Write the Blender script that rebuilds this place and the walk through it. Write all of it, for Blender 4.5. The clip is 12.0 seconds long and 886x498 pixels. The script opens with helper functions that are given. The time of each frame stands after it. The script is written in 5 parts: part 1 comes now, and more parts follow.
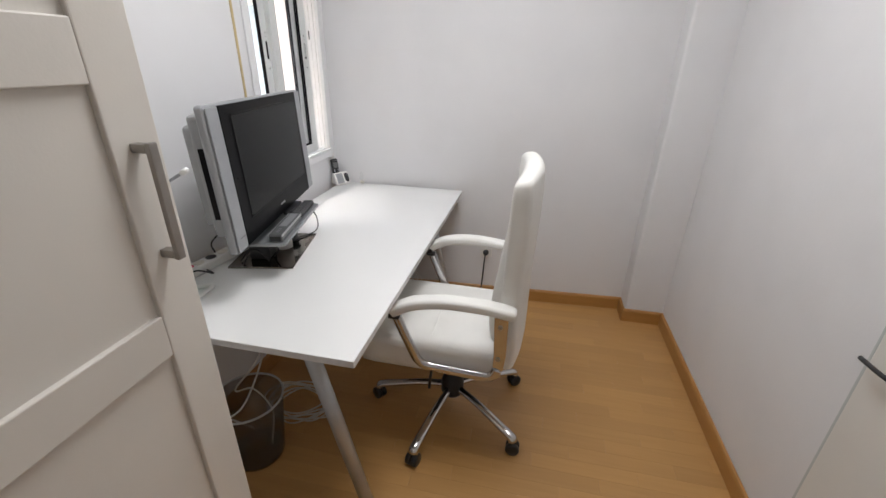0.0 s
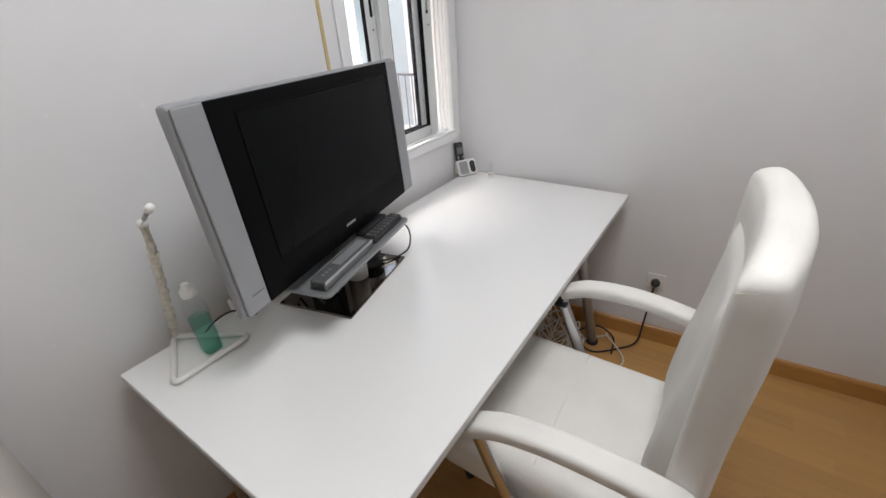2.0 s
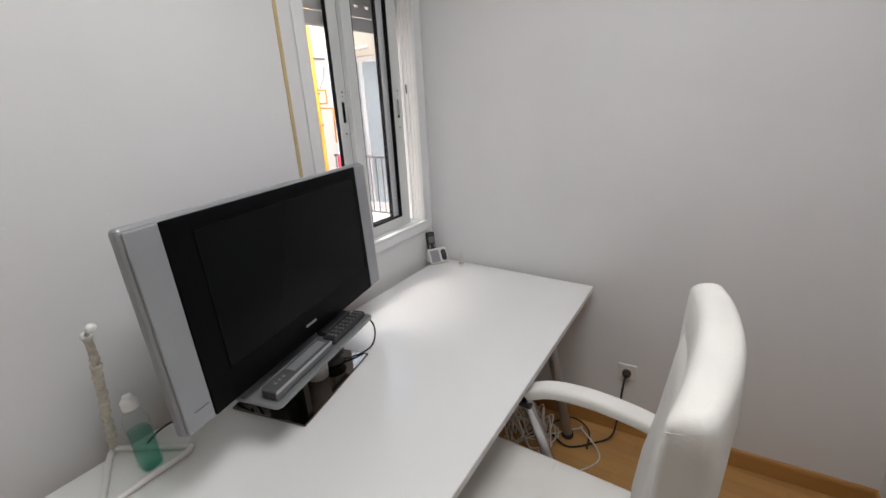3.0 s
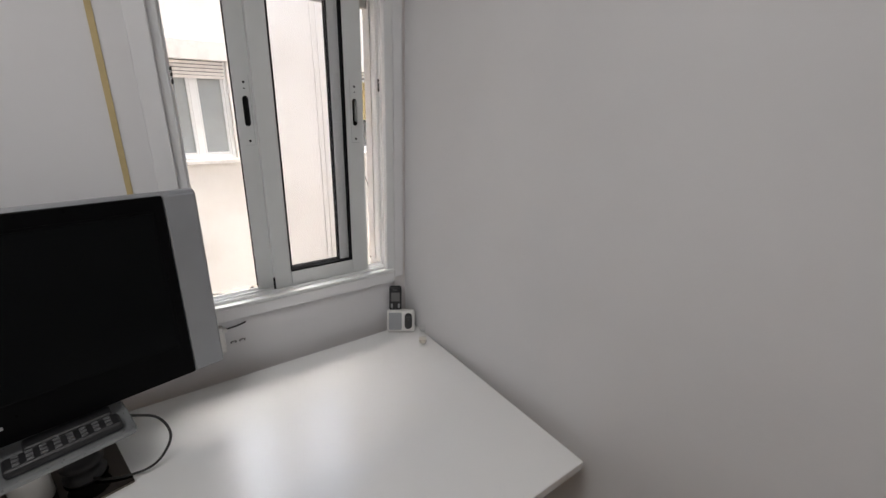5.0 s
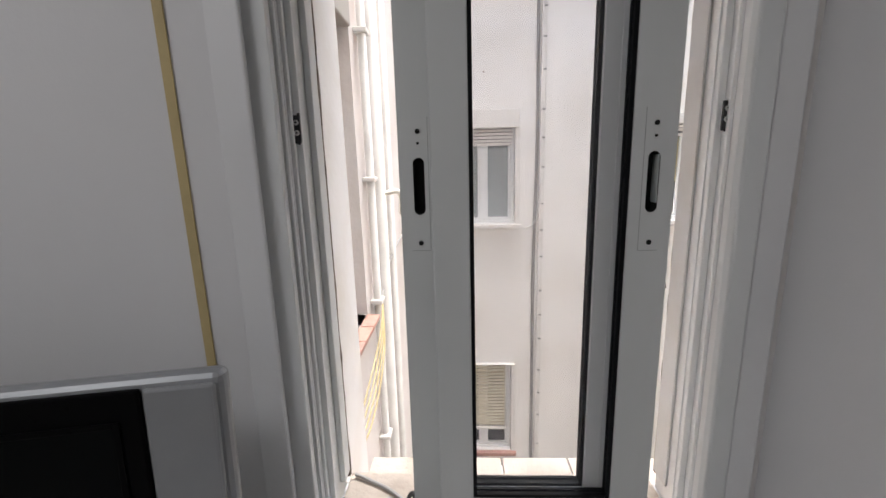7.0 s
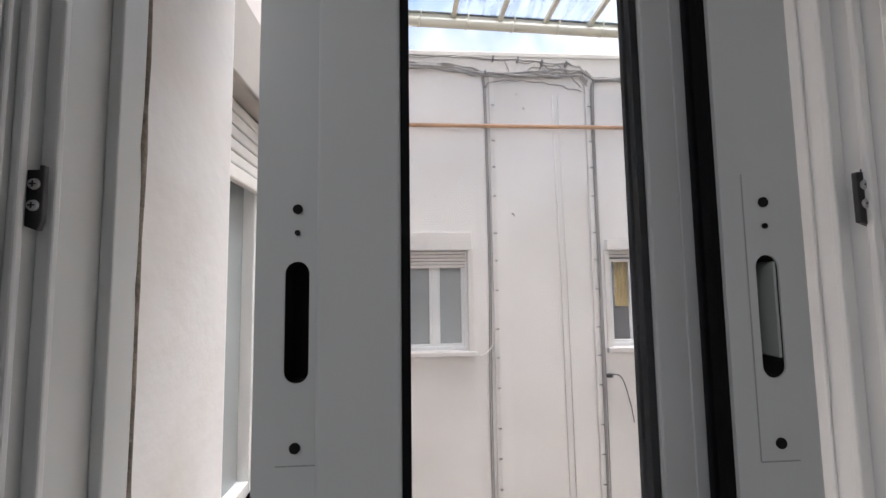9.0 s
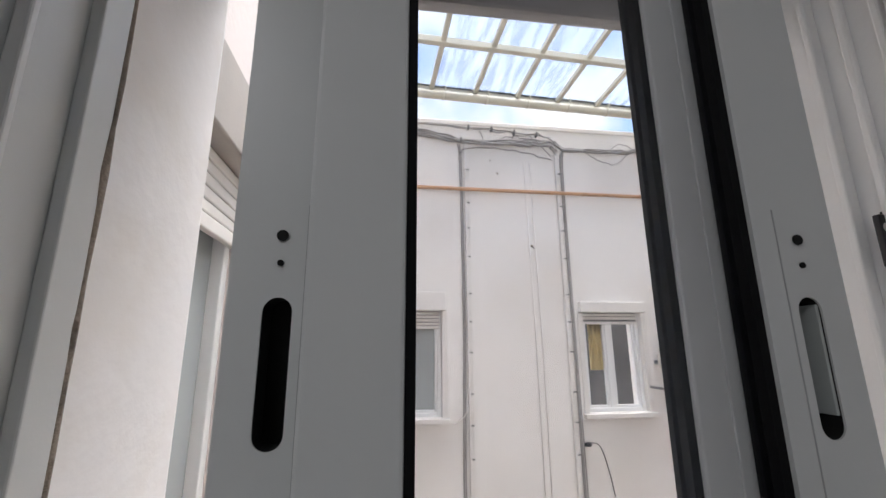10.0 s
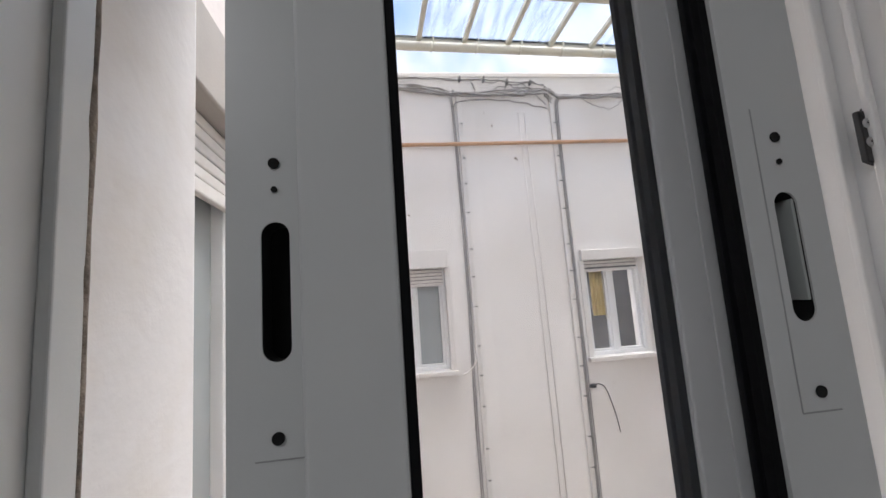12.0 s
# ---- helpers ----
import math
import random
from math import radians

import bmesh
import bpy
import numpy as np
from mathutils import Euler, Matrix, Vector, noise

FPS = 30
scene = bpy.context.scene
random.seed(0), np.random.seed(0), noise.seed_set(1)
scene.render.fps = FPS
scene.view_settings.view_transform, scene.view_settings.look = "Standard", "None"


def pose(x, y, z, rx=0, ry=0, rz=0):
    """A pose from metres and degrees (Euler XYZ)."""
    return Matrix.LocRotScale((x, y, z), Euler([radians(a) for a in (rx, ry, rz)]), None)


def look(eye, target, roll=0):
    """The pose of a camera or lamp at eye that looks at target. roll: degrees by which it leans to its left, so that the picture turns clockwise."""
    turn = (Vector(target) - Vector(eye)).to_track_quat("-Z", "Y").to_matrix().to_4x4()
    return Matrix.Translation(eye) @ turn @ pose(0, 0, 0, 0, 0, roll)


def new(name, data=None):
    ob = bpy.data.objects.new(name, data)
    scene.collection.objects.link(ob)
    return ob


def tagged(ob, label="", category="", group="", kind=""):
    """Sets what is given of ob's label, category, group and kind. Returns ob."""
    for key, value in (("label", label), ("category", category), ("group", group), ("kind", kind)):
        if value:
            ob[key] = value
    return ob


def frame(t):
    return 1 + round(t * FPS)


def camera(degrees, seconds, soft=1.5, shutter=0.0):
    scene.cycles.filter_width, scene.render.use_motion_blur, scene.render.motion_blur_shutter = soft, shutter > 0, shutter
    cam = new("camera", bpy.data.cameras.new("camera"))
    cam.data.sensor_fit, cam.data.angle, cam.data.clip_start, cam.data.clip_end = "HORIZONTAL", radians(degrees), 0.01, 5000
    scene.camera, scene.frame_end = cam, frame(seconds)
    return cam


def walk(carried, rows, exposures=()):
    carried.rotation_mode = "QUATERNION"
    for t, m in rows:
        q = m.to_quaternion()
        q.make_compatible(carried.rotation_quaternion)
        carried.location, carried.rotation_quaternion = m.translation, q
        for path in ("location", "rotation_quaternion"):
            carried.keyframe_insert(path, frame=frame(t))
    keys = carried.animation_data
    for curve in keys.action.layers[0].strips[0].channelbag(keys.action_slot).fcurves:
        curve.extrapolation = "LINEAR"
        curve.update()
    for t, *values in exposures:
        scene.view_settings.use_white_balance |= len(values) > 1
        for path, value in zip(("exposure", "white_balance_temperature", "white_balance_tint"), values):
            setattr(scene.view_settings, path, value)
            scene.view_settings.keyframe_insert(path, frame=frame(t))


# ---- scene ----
cam = camera(93.2, 12.0)
PATH = [
    (0, (1.18, -2.411, 1.446), (0.799, -0.631, 0.616), 1.1),
    (0.5, (1.088, -2.181, 1.419), (0.595, -0.5, 0.455), -0.1),
    (1, (1.054, -2.009, 1.416), (0.412, -0.413, 0.397), -1.7),
    (1.5, (1.106, -1.846, 1.417), (0.126, -0.409, 0.429), -3.0),
    (2, (1.089, -1.755, 1.421), (0.055, -0.349, 0.444), -4.2),
    (2.5, (1.094, -1.732, 1.454), (0.032, -0.264, 0.607), -3.4),
    (3, (1.136, -1.698, 1.501), (0.099, -0.128, 0.822), -2.8),
    (3.5, (1.164, -1.53, 1.51), (0.121, 0.051, 0.869), -3.3),
    (3.7, (1.167, -1.421, 1.52), (0.109, 0.151, 0.878), -3.0),
    (4.5, (1.2, -0.99, 1.516), (-0.082, 0.39, 0.844), 0.7),
    (5.3, (1.151, -0.612, 1.493), (-0.532, 0.258, 0.853), 1.0),
    (5.5, (1.093, -0.527, 1.477), (-0.689, 0.157, 0.877), -0.1),
    (6, (0.899, -0.388, 1.487), (-1.007, -0.114, 0.945), -2.3),
    (6.5, (0.711, -0.418, 1.487), (-1.23, -0.373, 1.009), -1.8),
    (7, (0.493, -0.433, 1.498), (-1.462, -0.523, 1.087), -1.6),
    (7.2, (0.419, -0.42, 1.515), (-1.543, -0.502, 1.136), -1.6),
    (8.8, (0.216, -0.412, 1.49), (-1.779, -0.305, 1.568), -1.1),
    (9, (0.196, -0.415, 1.488), (-1.793, -0.27, 1.651), -0.8),
    (9.5, (0.158, -0.425, 1.473), (-1.799, -0.199, 1.818), -0.1),
    (10, (0.155, -0.433, 1.477), (-1.774, -0.159, 1.928), -0.4),
    (10.5, (0.161, -0.441, 1.46), (-1.784, -0.172, 1.84), -1.3),
    (11, (0.146, -0.432, 1.428), (-1.811, -0.151, 1.728), -0.9),
    (11.5, (0.139, -0.42, 1.423), (-1.82, -0.134, 1.702), -2.1),
    (12, (0.161, -0.428, 1.45), (-1.803, -0.16, 1.715), -4.1),
]
EXPOSURES = [(0, 3.45, 6560, 10), (1.0, 3.48, 6560, 10), (2.0, 3.24, 6560, 10), (3.0, 3.0, 6650, 10), (3.7, 2.9, 6750, 11), (5.5, 2.38, 6750, 11), (6.5, 2.28, 6700, 11), (7.2, 1.95, 6550, 11), (8.8, 1.84, 6450, 11), (10, 1.82, 6430, 11), (12, 1.82, 6420, 11)]
walk(cam, [(t, look(eye, target, roll)) for t, eye, target, roll in PATH], EXPOSURES)

# ---- world and large lights ----
world = bpy.data.worlds.new("world")
scene.world = world
world.use_nodes = True
wn, wl = world.node_tree.nodes, world.node_tree.links
sky = wn.new("ShaderNodeTexSky")
sky.sky_type, sky.sun_disc = "NISHITA", False
sky.sun_elevation, sky.sun_rotation = radians(79), radians(-52)
cl_tex = wn.new("ShaderNodeTexNoise")
cl_tex.inputs["Scale"].default_value, cl_tex.inputs["Detail"].default_value = 7.0, 6.0
cl_ramp = wn.new("ShaderNodeValToRGB")
cl_ramp.color_ramp.elements[0].position, cl_ramp.color_ramp.elements[1].position = 0.38, 0.58
cl_mix = wn.new("ShaderNodeMixRGB")
cl_mix.inputs["Color2"].default_value = (4.6, 4.75, 5.0, 1)
cl_tc = wn.new("ShaderNodeTexCoord")
wl.new(cl_tc.outputs["Generated"], cl_tex.inputs["Vector"])
wl.new(cl_tex.outputs["Fac"], cl_ramp.inputs["Fac"])
wl.new(cl_ramp.outputs["Color"], cl_mix.inputs["Fac"])
wl.new(sky.outputs["Color"], cl_mix.inputs["Color1"])
wl.new(cl_mix.outputs["Color"], wn["Background"].inputs["Color"])
wn["Background"].inputs["Strength"].default_value = 0.092

sun = new("sun", bpy.data.lights.new("sun", "SUN"))
sun.data.energy, sun.data.angle, sun.data.color = 4.1, radians(55), (1.0, 0.965, 0.93)
sun.matrix_world = look((-2.9, 1.1, 9.0), (-1.5, 0.0, 0.0))


def area_lamp(name, eye, target, sx, sy, watts, colour):
    ob = new(name, bpy.data.lights.new(name, "AREA"))
    ob.data.shape, ob.data.size, ob.data.size_y = "RECTANGLE", sx, sy
    ob.data.energy, ob.data.color = watts, colour
    ob.matrix_world = look(eye, target)
    return ob


# fill light for the room, added as an unseen ceiling lamp and hidden in its fitting
area_lamp("room_fill", (1.02, -1.22, 2.44), (1.02, -1.22, 0.0), 0.62, 0.62, 1.42, (0.97, 0.98, 1.0))

# ---- materials ----


def mat(name, colour, rough=0.5, metal=0.0, var=0.06, scale=6.0, fine=120.0, bump=0.05, coat=0.0, stain=None, per_object=0.0):
    """Painted, plastic or metal surface with variation at two scales and a fine relief."""
    m = bpy.data.materials.new(name)
    m.use_nodes = True
    n, l = m.node_tree.nodes, m.node_tree.links
    b = n["Principled BSDF"]
    b.inputs["Roughness"].default_value, b.inputs["Metallic"].default_value = rough, metal
    b.inputs["Coat Weight"].default_value = coat
    tc = n.new("ShaderNodeTexCoord")
    big, small = n.new("ShaderNodeTexNoise"), n.new("ShaderNodeTexNoise")
    big.inputs["Scale"].default_value, big.inputs["Detail"].default_value = scale, 5.0
    small.inputs["Scale"].default_value, small.inputs["Detail"].default_value = fine, 3.0
    mix = n.new("ShaderNodeMixRGB")
    dark = stain if stain else tuple(c * (1 - var * 2) for c in colour)
    mix.inputs["Color1"].default_value = (*dark, 1)
    mix.inputs["Color2"].default_value = (*colour, 1)
    ramp = n.new("ShaderNodeValToRGB")
    ramp.color_ramp.elements[0].position, ramp.color_ramp.elements[1].position = 0.28, 0.56
    l.new(tc.outputs["Object"], big.inputs["Vector"])
    l.new(tc.outputs["Object"], small.inputs["Vector"])
    l.new(big.outputs["Fac"], ramp.inputs["Fac"])
    l.new(ramp.outputs["Color"], mix.inputs["Fac"])
    out = mix.outputs["Color"]
    if per_object:
        info, hsv, mr = n.new("ShaderNodeObjectInfo"), n.new("ShaderNodeHueSaturation"), n.new("ShaderNodeMapRange")
        mr.inputs["To Min"].default_value, mr.inputs["To Max"].default_value = 1 - per_object, 1 + per_object
        l.new(info.outputs["Random"], mr.inputs["Value"])
        l.new(mr.outputs["Result"], hsv.inputs["Value"])
        l.new(out, hsv.inputs["Color"])
        out = hsv.outputs["Color"]
    l.new(out, b.inputs["Base Color"])
    rr = n.new("ShaderNodeMapRange")
    rr.inputs["To Min"].default_value, rr.inputs["To Max"].default_value = max(0.02, rough - 0.07), min(1, rough + 0.07)
    l.new(small.outputs["Fac"], rr.inputs["Value"])
    l.new(rr.outputs["Result"], b.inputs["Roughness"])
    if bump:
        add, bp = n.new("ShaderNodeMath"), n.new("ShaderNodeBump")
        add.operation = "ADD"
        l.new(big.outputs["Fac"], add.inputs[0])
        l.new(small.outputs["Fac"], add.inputs[1])
        bp.inputs["Strength"].default_value, bp.inputs["Distance"].default_value = bump, 0.01
        l.new(add.outputs["Value"], bp.inputs["Height"])
        l.new(bp.outputs["Normal"], b.inputs["Normal"])
    return m


def dull(m, level):
    m.node_tree.nodes["Principled BSDF"].inputs["Specular IOR Level"].default_value = level
    return m


def oak(name, light, dark, rough=0.35, axis=0, per_object=0.14):
    m = bpy.data.materials.new(name)
    m.use_nodes = True
    n, l = m.node_tree.nodes, m.node_tree.links
    b = n["Principled BSDF"]
    tc, info, mp, tex, off = (n.new(k) for k in ("ShaderNodeTexCoord", "ShaderNodeObjectInfo", "ShaderNodeMapping", "ShaderNodeTexNoise", "ShaderNodeVectorMath"))
    s = [26.0, 26.0, 26.0]
    s[axis] = 1.6
    mp.inputs["Scale"].default_value = s
    off.operation = "ADD"
    mul = n.new("ShaderNodeMath")
    mul.operation = "MULTIPLY"
    mul.inputs[1].default_value = 40.0
    l.new(info.outputs["Random"], mul.inputs[0])
    l.new(tc.outputs["Object"], off.inputs[0])
    l.new(mul.outputs["Value"], off.inputs[1])
    l.new(off.outputs["Vector"], mp.inputs["Vector"])
    l.new(mp.outputs["Vector"], tex.inputs["Vector"])
    tex.inputs["Scale"].default_value, tex.inputs["Detail"].default_value, tex.inputs["Distortion"].default_value = 2.2, 6.0, 0.6
    mix, hsv, mr = n.new("ShaderNodeMixRGB"), n.new("ShaderNodeHueSaturation"), n.new("ShaderNodeMapRange")
    mix.inputs["Color1"].default_value, mix.inputs["Color2"].default_value = (*dark, 1), (*light, 1)
    l.new(tex.outputs["Fac"], mix.inputs["Fac"])
    mr.inputs["To Min"].default_value, mr.inputs["To Max"].default_value = 1 - per_object, 1 + per_object
    l.new(info.outputs["Random"], mr.inputs["Value"])
    l.new(mr.outputs["Result"], hsv.inputs["Value"])
    l.new(mix.outputs["Color"], hsv.inputs["Color"])
    l.new(hsv.outputs["Color"], b.inputs["Base Color"])
    b.inputs["Roughness"].default_value = rough
    bp = n.new("ShaderNodeBump")
    bp.inputs["Strength"].default_value, bp.inputs["Distance"].default_value = 0.06, 0.003
    l.new(tex.outputs["Fac"], bp.inputs["Height"])
    l.new(bp.outputs["Normal"], b.inputs["Normal"])
    return m


def glass(name, colour=(1, 1, 1), gloss=0.08, stain=0.0):
    """Clear pane: see-through with a faint gloss and, where stained, a streaky film of dust."""
    m = bpy.data.materials.new(name)
    m.use_nodes = True
    n, l = m.node_tree.nodes, m.node_tree.links
    n.remove(n["Principled BSDF"])
    tr, gl, mx, out = n.new("ShaderNodeBsdfTransparent"), n.new("ShaderNodeBsdfGlossy"), n.new("ShaderNodeMixShader"), n["Material Output"]
    tr.inputs["Color"].default_value = (*colour, 1)
    gl.inputs["Roughness"].default_value = 0.03
    lw, pw, mu = n.new("ShaderNodeLayerWeight"), n.new("ShaderNodeMath"), n.new("ShaderNodeMath")
    lw.inputs["Blend"].default_value = 0.5
    pw.operation, mu.operation = "POWER", "MULTIPLY_ADD"
    pw.inputs[1].default_value = 5.0
    mu.inputs[1].default_value, mu.inputs[2].default_value = 0.6, gloss * 0.4
    l.new(lw.outputs["Facing"], pw.inputs[0])
    l.new(pw.outputs["Value"], mu.inputs[0])
    l.new(mu.outputs["Value"], mx.inputs["Fac"])
    l.new(tr.outputs["BSDF"], mx.inputs[1])
    l.new(gl.outputs["BSDF"], mx.inputs[2])
    last = mx.outputs["Shader"]
    if stain:
        tc, mp, tex, ramp = (n.new(k) for k in ("ShaderNodeTexCoord", "ShaderNodeMapping", "ShaderNodeTexNoise", "ShaderNodeValToRGB"))
        mp.inputs["Scale"].default_value = (1.2, 9.0, 1.5)
        tex.inputs["Scale"].default_value, tex.inputs["Detail"].default_value = 1.6, 7.0
        ramp.color_ramp.elements[0].position, ramp.color_ramp.elements[1].position = 0.32, 0.72
        ramp.color_ramp.elements[0].color = (stain * 0.25,) * 3 + (1,)
        ramp.color_ramp.elements[1].color = (stain,) * 3 + (1,)
        df, ml, m2, tl, ad = n.new("ShaderNodeBsdfDiffuse"), None, n.new("ShaderNodeMixShader"), n.new("ShaderNodeBsdfTranslucent"), n.new("ShaderNodeMixShader")
        df.inputs["Color"].default_value = tl.inputs["Color"].default_value = (0.34, 0.4, 0.49, 1)
        ad.inputs["Fac"].default_value = 0.75
        l.new(df.outputs["BSDF"], ad.inputs[1])
        l.new(tl.outputs["BSDF"], ad.inputs[2])
        l.new(tc.outputs["Object"], mp.inputs["Vector"])
        l.new(mp.outputs["Vector"], tex.inputs["Vector"])
        l.new(tex.outputs["Fac"], ramp.inputs["Fac"])
        l.new(ramp.outputs["Color"], m2.inputs["Fac"])
        l.new(last, m2.inputs[1])
        l.new(ad.outputs["Shader"], m2.inputs[2])
        last = m2.outputs["Shader"]
    l.new(last, out.inputs["Surface"])
    return m


WALL = mat("wall_paint", (0.74, 0.735, 0.745), 0.75, var=0.02, scale=3.0, fine=60, bump=0.05)
CEIL = mat("ceiling_paint", (0.8, 0.8, 0.79), 0.8, var=0.02, bump=0.05)
OUTWALL = mat("court_render", (0.8, 0.782, 0.756), 0.85, var=0.05, scale=1.3, fine=40, bump=0.12, stain=(0.71, 0.685, 0.65))
REVEAL = mat("reveal_render", (0.8, 0.78, 0.775), 0.8, var=0.03, scale=7.0, fine=50, bump=0.08, stain=(0.74, 0.7, 0.66))
TRIM = mat("trim_paint", (0.78, 0.78, 0.79), 0.45, var=0.03, scale=5.0, bump=0.05)
ALU = mat("white_aluminium", (0.76, 0.77, 0.77), 0.38, var=0.03, scale=4.0, fine=200, bump=0.02)
ALU_IN = mat("grey_aluminium", (0.5, 0.53, 0.52), 0.35, var=0.05, scale=5.0, fine=200, bump=0.02)
# lighter copy of the frame white: daylight on the right jamb put into colour
JAMB_LIT = mat("jamb_lit_white", (0.87, 0.865, 0.86), 0.32, var=0.03, scale=5.0, fine=150, bump=0.03)
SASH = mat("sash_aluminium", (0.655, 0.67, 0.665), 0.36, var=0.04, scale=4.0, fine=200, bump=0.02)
GROOVE = mat("plate_groove", (0.4, 0.41, 0.41), 0.6, var=0.1, bump=0.0)
RUBBER = dull(mat("black_rubber", (0.006, 0.006, 0.007), 0.6, var=0.1), 0.12)
# black that paints the shade inside the latch slots and screw holes
SLOT = mat("slot_dark", (0.004, 0.004, 0.004), 0.9, bump=0)
FLOOR_OAK = oak("floor_oak", (0.51, 0.285, 0.103), (0.42, 0.225, 0.075), 0.34, 0, 0.075)
BASE_OAK = oak("baseboard_oak", (0.47, 0.245, 0.075), (0.36, 0.17, 0.045), 0.4, 0, 0.05)
BASE_OAK_Y = oak("baseboard_oak_long", (0.47, 0.245, 0.075), (0.36, 0.17, 0.045), 0.4, 1, 0.05)
DESKTOP = dull(mat("white_laminate", (0.87, 0.87, 0.86), 0.3, var=0.012, scale=3.0, fine=300, bump=0.01), 1.0)
DESKTOP.node_tree.nodes["Principled BSDF"].inputs["Coat Weight"].default_value = 1.0
DESKTOP.node_tree.nodes["Principled BSDF"].inputs["Coat Roughness"].default_value = 0.26
DESKTOP.node_tree.nodes["Principled BSDF"].inputs["Coat IOR"].default_value = 1.7
DESKEDGE = mat("laminate_edge", (0.66, 0.65, 0.64), 0.5, var=0.06, scale=30, bump=0.03)
SILVERLEG = mat("silver_paint", (0.5, 0.51, 0.52), 0.38, 0.6, var=0.05, scale=12, bump=0.02)
CHROME = mat("chrome", (0.62, 0.62, 0.63), 0.08, 1.0, var=0.03, bump=0.0)
SCREW = mat("screw_zinc", (0.66, 0.66, 0.65), 0.45, 0.5, var=0.05, bump=0.0)
LEATHER = mat("white_leather", (0.8, 0.785, 0.75), 0.55, var=0.03, scale=9, fine=200, bump=0.06)
BLACKPL = mat("black_plastic", (0.02, 0.02, 0.022), 0.42, var=0.15, scale=20, bump=0.03)
GREYPL = mat("tv_silver", (0.33, 0.34, 0.355), 0.4, 0.35, var=0.04, scale=10, fine=400, bump=0.02)
TVBACK = mat("tv_back_grey", (0.33, 0.34, 0.345), 0.5, 0.1, var=0.05, scale=12, bump=0.05)
PIANO = dull(mat("tv_bezel_black", (0.004, 0.004, 0.0045), 0.3, var=0.1, bump=0.0), 0.05)
SCREEN = dull(mat("tv_screen", (0.004, 0.0045, 0.005), 0.2, var=0.05, bump=0.0), 0.08)
DARKMIRROR = mat("dark_mirror_glass", (0.16, 0.14, 0.125), 0.03, 1.0, var=0.02, bump=0.0)
SHELFG = mat("shelf_grey", (0.24, 0.25, 0.255), 0.3, 0.3, var=0.04, bump=0.0)
WHITEPL = mat("white_plastic", (0.78, 0.77, 0.75), 0.4, var=0.03, scale=14, bump=0.02)
CREAM = mat("cream_plastic", (0.72, 0.68, 0.6), 0.45, var=0.05, scale=14, bump=0.03)
TAPEWRAP = mat("tape_wrap", (0.76, 0.7, 0.6), 0.65, var=0.14, scale=40, fine=200, bump=0.5)
TAPE = mat("masking_tape", (0.55, 0.43, 0.22), 0.7, var=0.1, scale=18, bump=0.1)
ORANGE = mat("orange_pipe_paint", (0.76, 0.36, 0.035), 0.5, var=0.12, scale=8, bump=0.08)
ORANGE_OLD = mat("faded_orange_paint", (0.55, 0.33, 0.19), 0.6, var=0.15, scale=8, bump=0.08)
YELLOW = mat("meter_yellow", (0.62, 0.42, 0.07), 0.5, var=0.12, scale=16, bump=0.05)
DUCT = mat("duct_white", (0.72, 0.7, 0.67), 0.6, var=0.08, scale=9, bump=0.05)
KEYPADS = mat("remote_keys", (0.13, 0.13, 0.135), 0.5, var=0.1, bump=0)
RECEIVER = mat("receiver_silver", (0.16, 0.165, 0.17), 0.32, 0.5, var=0.05, scale=20, bump=0.02)
CABLE_G = mat("grey_cable", (0.36, 0.35, 0.34), 0.6, var=0.12, scale=12, bump=0.05)
CABLE_W = mat("white_cable", (0.66, 0.64, 0.6), 0.5, var=0.08, bump=0.02)
CABLE_B = mat("black_cable", (0.015, 0.014, 0.014), 0.5, var=0.1, bump=0.02)
CANOPY = mat("canopy_cream_paint", (0.64, 0.61, 0.49), 0.5, var=0.06, scale=5, bump=0.05)
TILE = mat("red_tile", (0.48, 0.27, 0.22), 0.6, var=0.15, scale=14, bump=0.12, per_object=0.1)
WARD = mat("wardrobe_white", (0.69, 0.65, 0.595), 0.42, var=0.02, scale=4, fine=220, bump=0.03)
STEEL = mat("brushed_steel", (0.36, 0.34, 0.315), 0.35, 1.0, var=0.05, scale=30, fine=500, bump=0.04)
# beige darkened to carry the shade under the lintel
LINTEL = mat("shaded_beige_lintel", (0.38, 0.35, 0.32), 0.6, var=0.05, bump=0.05)
DOORPAINT = mat("door_paint", (0.7, 0.68, 0.64), 0.45, var=0.02, bump=0.04)
SHUT = mat("shutter_slat", (0.5, 0.49, 0.48), 0.5, var=0.06, scale=10, bump=0.04)
SHUT_OUT = mat("shutter_outside", (0.72, 0.69, 0.66), 0.5, var=0.06, scale=10, bump=0.04)
SEAL = mat("old_sealant", (0.27, 0.225, 0.185), 0.9, var=0.3, scale=30, fine=90, bump=0.6)
RED = mat("pink_red_cloth", (0.78, 0.12, 0.2), 0.8, var=0.08, scale=12, fine=300, bump=0.2)
RAIL = mat("grey_rail_paint", (0.16, 0.16, 0.16), 0.5, var=0.1, bump=0.03)
SIDEWALL = mat("pinkish_render", (0.7, 0.645, 0.625), 0.85, var=0.05, scale=1.6, fine=40, bump=0.2, stain=(0.6, 0.54, 0.51))
SILLTILE = mat("worn_sill_tile", (0.5, 0.43, 0.37), 0.7, var=0.2, scale=9, fine=60, bump=0.25, stain=(0.34, 0.28, 0.23))
FROST = mat("frosted_pane", (0.33, 0.355, 0.36), 0.18, var=0.05, scale=3, bump=0.02)
# near-black standing in for the shade of rooms behind the panes
ROOMDARK = mat("unlit_room_dark", (0.1, 0.1, 0.105), 0.25, var=0.2, scale=3, bump=0.0)
